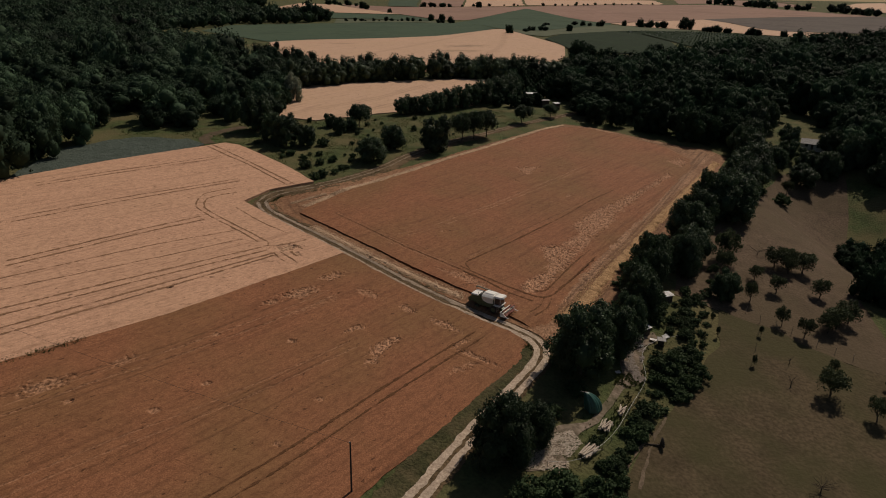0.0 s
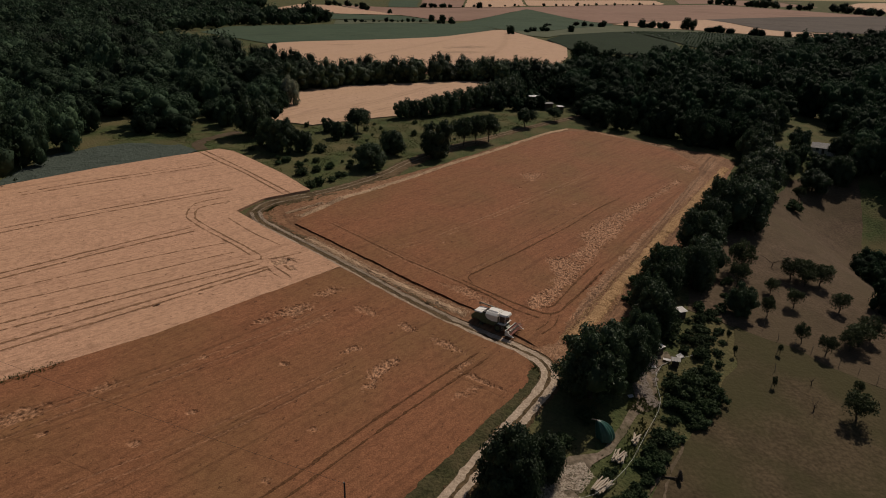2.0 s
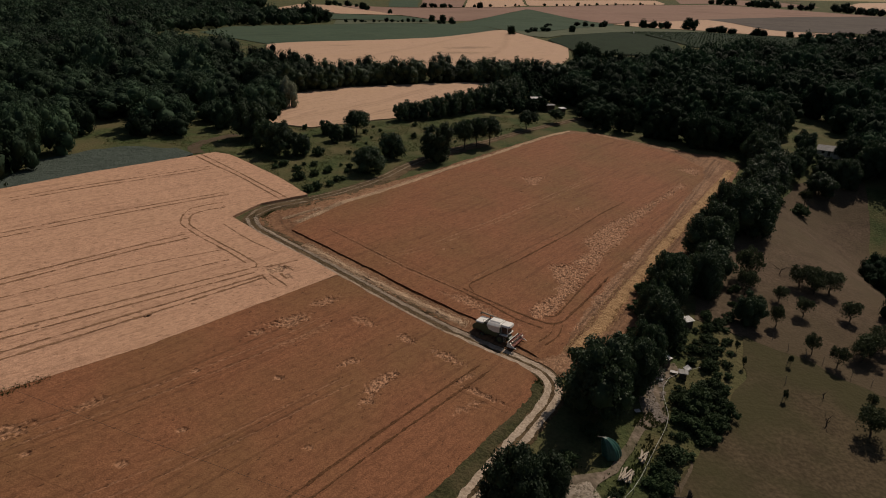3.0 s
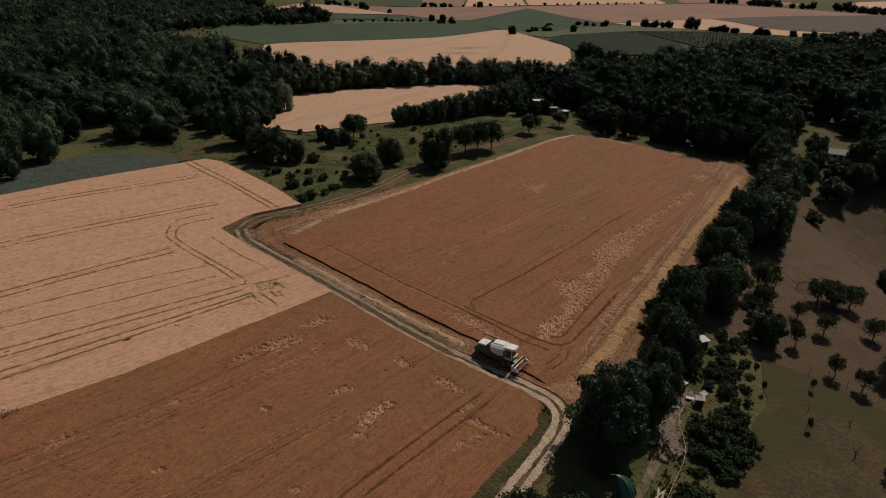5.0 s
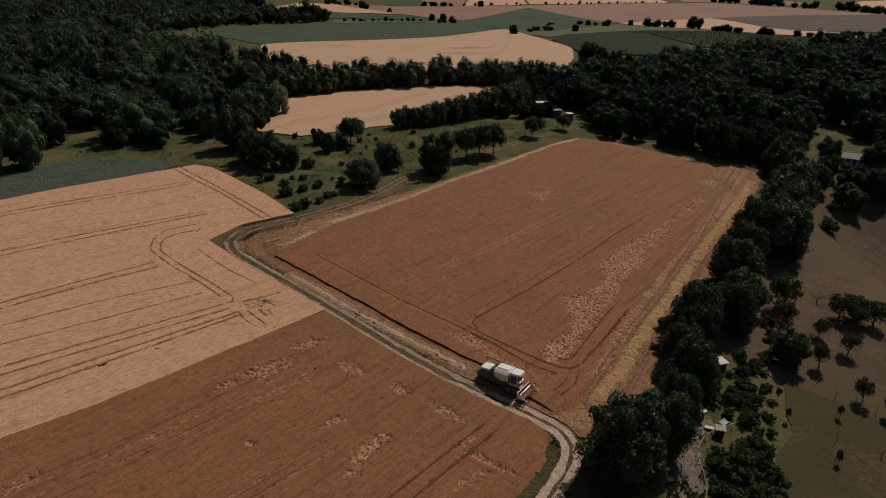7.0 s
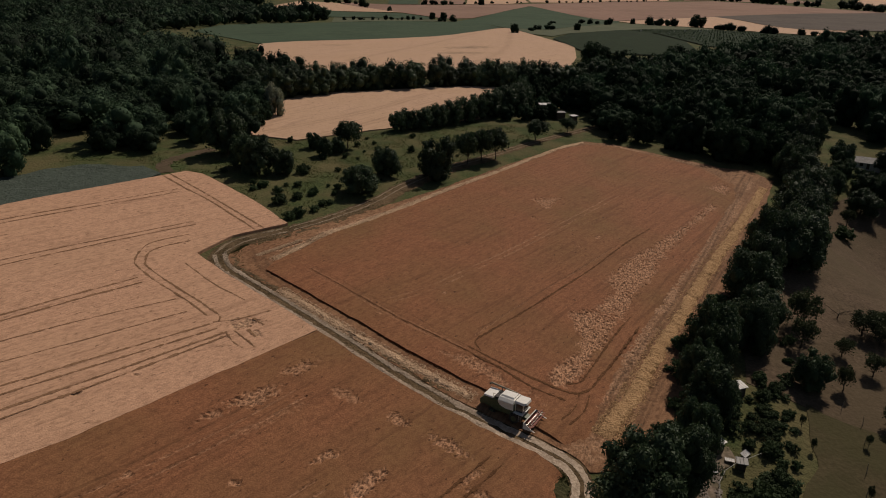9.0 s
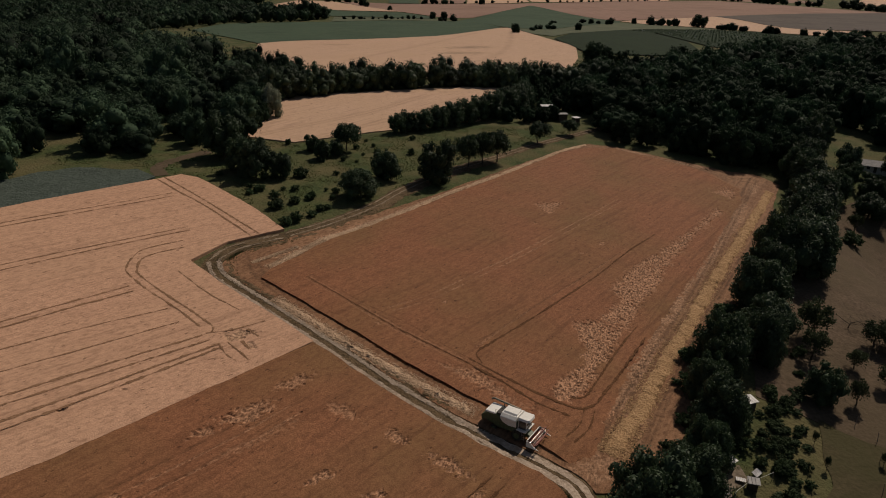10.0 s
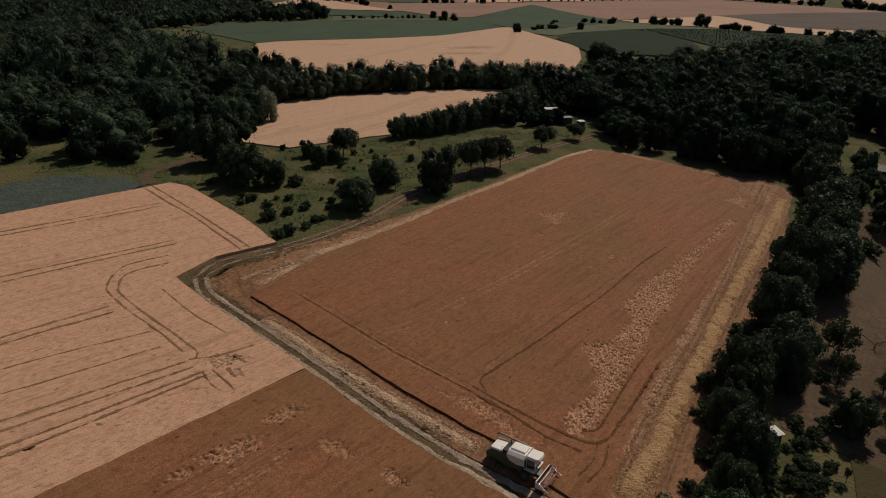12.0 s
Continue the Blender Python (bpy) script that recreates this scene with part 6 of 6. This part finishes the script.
def build_pole(x, y, high):
    ob = thing("utility_pole", pose(x, y, gz(x, y)), "dark slender wooden pole at the field's edge", "utility pole", "utility poles")
    bm = bmesh.new()
    rod(bm, (0, 0, -0.4), (0.05, 0, high), 0.13, 0.1, 10)
    part("pole", bm, CABLE, ob)
    bm = bmesh.new()
    rod(bm, (-0.1, 0.12, high - 0.25), (-0.1, 0.12, high - 0.05), 0.05, 0.04, 8)
    part("insulator", bm, SHEET, ob)
    return Vector((x, y, gz(x, y) + high - 0.1))


def build_cable(a, b, sag):
    ob = thing("overhead_cable", Matrix.Identity(4), "thin dark cable hung between the poles", "cable")
    bm = bmesh.new()
    pts = [a.lerp(b, t / 20) - Vector((0, 0, sag * 4 * (t / 20) * (1 - t / 20))) for t in range(21)]
    for p, q in zip(pts, pts[1:]):
        rod(bm, p, q, 0.015, sides=5)
    part("wire", bm, CABLE, ob)


pole_a = build_pole(-11.0, -50.6, 7.8)
pole_b = build_pole(-87.9, -24.6, 7.9)
build_cable(pole_a, pole_b, 0.9)


# ---- tall grass and weeds ----
def tufts(name, spots, size, material, label, seed):
    """Tufts of blades, joined."""
    rng = np.random.default_rng(seed)
    sp = np.asarray(spots)
    n, k = len(sp), 5
    base = np.repeat(np.stack([sp[:, 0], sp[:, 1], ground_z(sp[:, 0], sp[:, 1]) - 0.05], -1), k, 0)
    s = np.repeat(size * rng.uniform(0.5, 1.5, n), k)
    a = rng.uniform(0, 2 * math.pi, n * k)
    out = np.stack([np.cos(a), np.sin(a), np.zeros(n * k)], -1)
    side = np.stack([-np.sin(a), np.cos(a), np.zeros(n * k)], -1)
    foot = base + out * (0.25 * s)[:, None]
    tip = foot + out * (0.5 * s * rng.uniform(0.2, 1, n * k))[:, None] + np.array([0, 0, 1]) * (s * rng.uniform(0.5, 1.1, n * k))[:, None]
    v = np.stack([foot - side * (0.3 * s)[:, None], foot + side * (0.3 * s)[:, None], tip], 1).reshape(-1, 3)
    f = np.arange(len(v)).reshape(-1, 3)
    return tagged(new(name, solid(name, v, f, material)), label, "weeds", kind="stuff")


def litter(name, spots, length, width, lift, material, label, seed):
    """Straw, chaff and crumbs lying nearly flat, joined."""
    rng = np.random.default_rng(seed)
    sp = np.asarray(spots)
    n = len(sp)
    a = rng.uniform(0, 2 * math.pi, n)
    l, w = length * rng.uniform(0.4, 1.5, n), width * rng.uniform(0.5, 1.5, n)
    z = ground_z(sp[:, 0], sp[:, 1]) + lift * rng.uniform(0.7, 1.3, n)
    base = np.stack([sp[:, 0], sp[:, 1], z], -1)
    d = np.stack([np.cos(a), np.sin(a), rng.uniform(-0.12, 0.12, n)], -1) * l[:, None]
    e = np.stack([-np.sin(a), np.cos(a), rng.uniform(-0.12, 0.12, n)], -1) * w[:, None]
    v = np.stack([base - d, base + e, base + d, base - e], 1).reshape(-1, 3)
    return tagged(new(name, solid(name, v, np.arange(n * 4).reshape(n, 4), material)), label, "litter", kind="stuff")


def strewn(outline, count, seed, patch=6.0, keep=0.5):
    rng = np.random.default_rng(seed)
    o = np.asarray(outline, float)
    lo, hi = o.min(0), o.max(0)
    p = rng.uniform(lo, hi, (count * 4, 2))
    p = p[inside(p[:, 0], p[:, 1], o) & (patchy(p[:, 0], p[:, 1], patch, seed) > keep)]
    return p[:count]


def along(line, lo, hi, count, seed):
    rng = np.random.default_rng(seed)
    c = curve(line, 10)
    i = rng.integers(0, len(c) - 1, count)
    t = rng.random((count, 1))
    p = c[i] * (1 - t) + c[i + 1] * t
    d = c[i + 1] - c[i]
    d /= np.linalg.norm(d, axis=1)[:, None] + 1e-9
    return p + np.stack([-d[:, 1], d[:, 0]], -1) * rng.uniform(lo, hi, (count, 1))


WEED = leaves("weeds", (0.05, 0.075, 0.026), (0.11, 0.14, 0.05), (0.1, 0.1, 0.042))
MEADOW = [(-35, 57), (-61, 81), (-86, 89), (-100, 84), (-104, 98), (-88, 90), (-70, 105), (-60, 120), (-38, 122), (-17, 140), (20, 158), (46, 158), (26, 136), (8, 116), (-8, 96), (-18, 78), (-30, 63)]
tufts("meadow_weeds", strewn(MEADOW, 14000, 1, 4.0, 0.4), 0.19, WEED, "uneven tall grass and weeds in the rough meadow", 1)
tufts("verge_weeds", np.concatenate([along(LANE[15:18], -3.8, -1.8, 350, 4), along(LANE[:8], 1.6, 3.8, 1500, 3)]), 0.24, WEED, "dry grass and weeds along the farm track", 2)
tufts("yard_weeds", np.concatenate([strewn([(10, -44), (20, -46), (30, -34), (42, -18), (50, -4), (44, 4), (34, -8), (26, -26), (10, -36)], 700, 3, 3.0, 0.5)]),
      0.24, WEED, "rank weeds round the yard and hedge foot", 3)
tufts("grass_strip", along([(-74, -40.5), (-64.8, -32.4), (-60.6, -28.7), (-56.8, -24.8)], -0.7, 0.7, 900, 9), 0.6, WEED, "dark grass between the pale and red-brown corn", 5)
tufts("lane_grass", np.concatenate([along(LANE[9:20], -3.0, -1.5, 2600, 2), along(LANE[8:20], -0.55, 0.55, 2600, 5), along(LANE[8:15], 1.35, 1.8, 900, 6)]), 0.15, VERGE, "short dry grass on the farm track", 6)
litter("brushwood", strewn([(12, -43), (12.6, -39), (17, -35.4), (20, -34), (21, -36.6), (18.6, -40), (18, -43)], 1500, 12, 2.0, 0.2), 0.3, 0.05, 0.14, LOGWOOD, "pale chopped brushwood strewn over the yard", 7)
litter("yard_rubble", strewn([(34.5, -7.3), (37.3, -7.5), (37.2, -10.7), (35.1, -15.5), (34.9, -20.5), (33.0, -20.1), (31.7, -16.1), (32.3, -12.3)], 900, 41, 1.2, 0.35), 0.26, 0.11, 0.14, DEADWOOD, "grey sticks, boards and rubble strewn over the yard", 41)
litter("brush_heap", strewn([(34.5, -8.0), (37.3, -6.5), (37.2, -9.1), (34.4, -10.9)], 420, 42, 2.0, 0.1), 0.5, 0.05, 0.3, DEADWOOD, "low heap of grey cut branches in the yard", 42)
tufts("yard_nettles", strewn([(29.9, -18.7), (32.6, -18.0), (32.9, -20.4), (31.5, -22.0), (29.1, -21.3)], 260, 44, 1.5, 0.15), 0.3, WEED, "green nettles and grass beside the yard", 44)
tufts("yard_grass", strewn([(23.6, -33.2), (27.4, -28.6), (32.2, -21.4), (35.4, -15.8), (36.2, -17), (33, -23), (28.6, -30.4), (24.6, -35)], 500, 13, 2.0, 0.2), 0.3, WEED, "rough grass between path and fence", 8)
VINES, STAKES = [], []
vine = np.random.default_rng(60)
for px, py in ((u * 0.94 + v * 0.34, -u * 0.34 + v * 0.94) for u in np.arange(-160, 160, 3.0) for v in np.arange(-200, 200, 4.5)):
    px, py = px + 270 + vine.uniform(-0.5, 0.5), py + 640 + vine.uniform(-1, 1)
    if inside(np.array([px]), np.array([py]), [(194, 702), (227, 737), (291, 768), (326, 766), (390, 698), (330, 566), (258, 486), (212, 505), (212, 654)])[0]:
        (STAKES if vine.random() < 0.05 else VINES).append((px, py))
tufts("vines", VINES, 1.5, LEAF_WEST, "rows of young vines on the far slope", 9)
tufts("vine_stakes", STAKES, 1.5, SHEET, "pale sleeves and stakes among the far vines", 10)
tufts("lane_weeds", np.concatenate([along(LANE[9:17], -2.9, -1.4, 420, 21), along(LANE[9:19], -0.4, 0.4, 520, 22), along(LANE[14:20], -3.4, -1.5, 900, 23)]), 0.2, WEED, "green weeds along the farm track", 11)
litter("track_flecks", np.concatenate([along(LANE[8:16], -1.35, -0.55, 3400, 24), along(LANE[8:16], 0.6, 1.28, 2600, 25)]), 0.16, 0.07, 0.165, TRACK, "pale chaff and dust on the wheel tracks", 12)
EDGE = [(-34.3, 32.7), (-25.5, 25.8), (-13.5, 16.4), (-6.4, 10.7), (0.0, 6.4), (6.0, 2.5), (11.0, -0.6)]
tufts("corn_fringe", along(EDGE, -0.1, 0.4, 4200, 26), 0.3, DARK_CORN, "ragged stalks at the edge of the standing corn", 13)
litter("loose_straw", np.concatenate([along([(-30.4, 26.1), (-20.5, 18.1), (-9.4, 9.7), (4.2, 0.8)], -1.3, 1.3, 2600, 27), along([(-37.6, 38.3), (-34.3, 42.3), (-30.6, 46.9)], -0.5, 0.5, 900, 29), along([(-34.4, 36.9), (-28.9, 46.2), (-26.2, 51.4)], -0.9, 0.9, 1300, 31), along([(-20.0, 58.6), (0.0, 85.4), (34.1, 130.4)], -0.7, 0.7, 1800, 30)]), 0.3, 0.05, 0.2, STRAW, "loose straw scattered beside the swath", 14)
litter("loose_gold_straw", along([(22.3, -5.1), (27.8, 3.5), (37.9, 21.0), (55.7, 50.7), (73.6, 79.6)], -2.0, 2.2, 4500, 28), 0.32, 0.05, 0.16, GOLD_STRAW, "loose yellow straw beside the swath", 15)
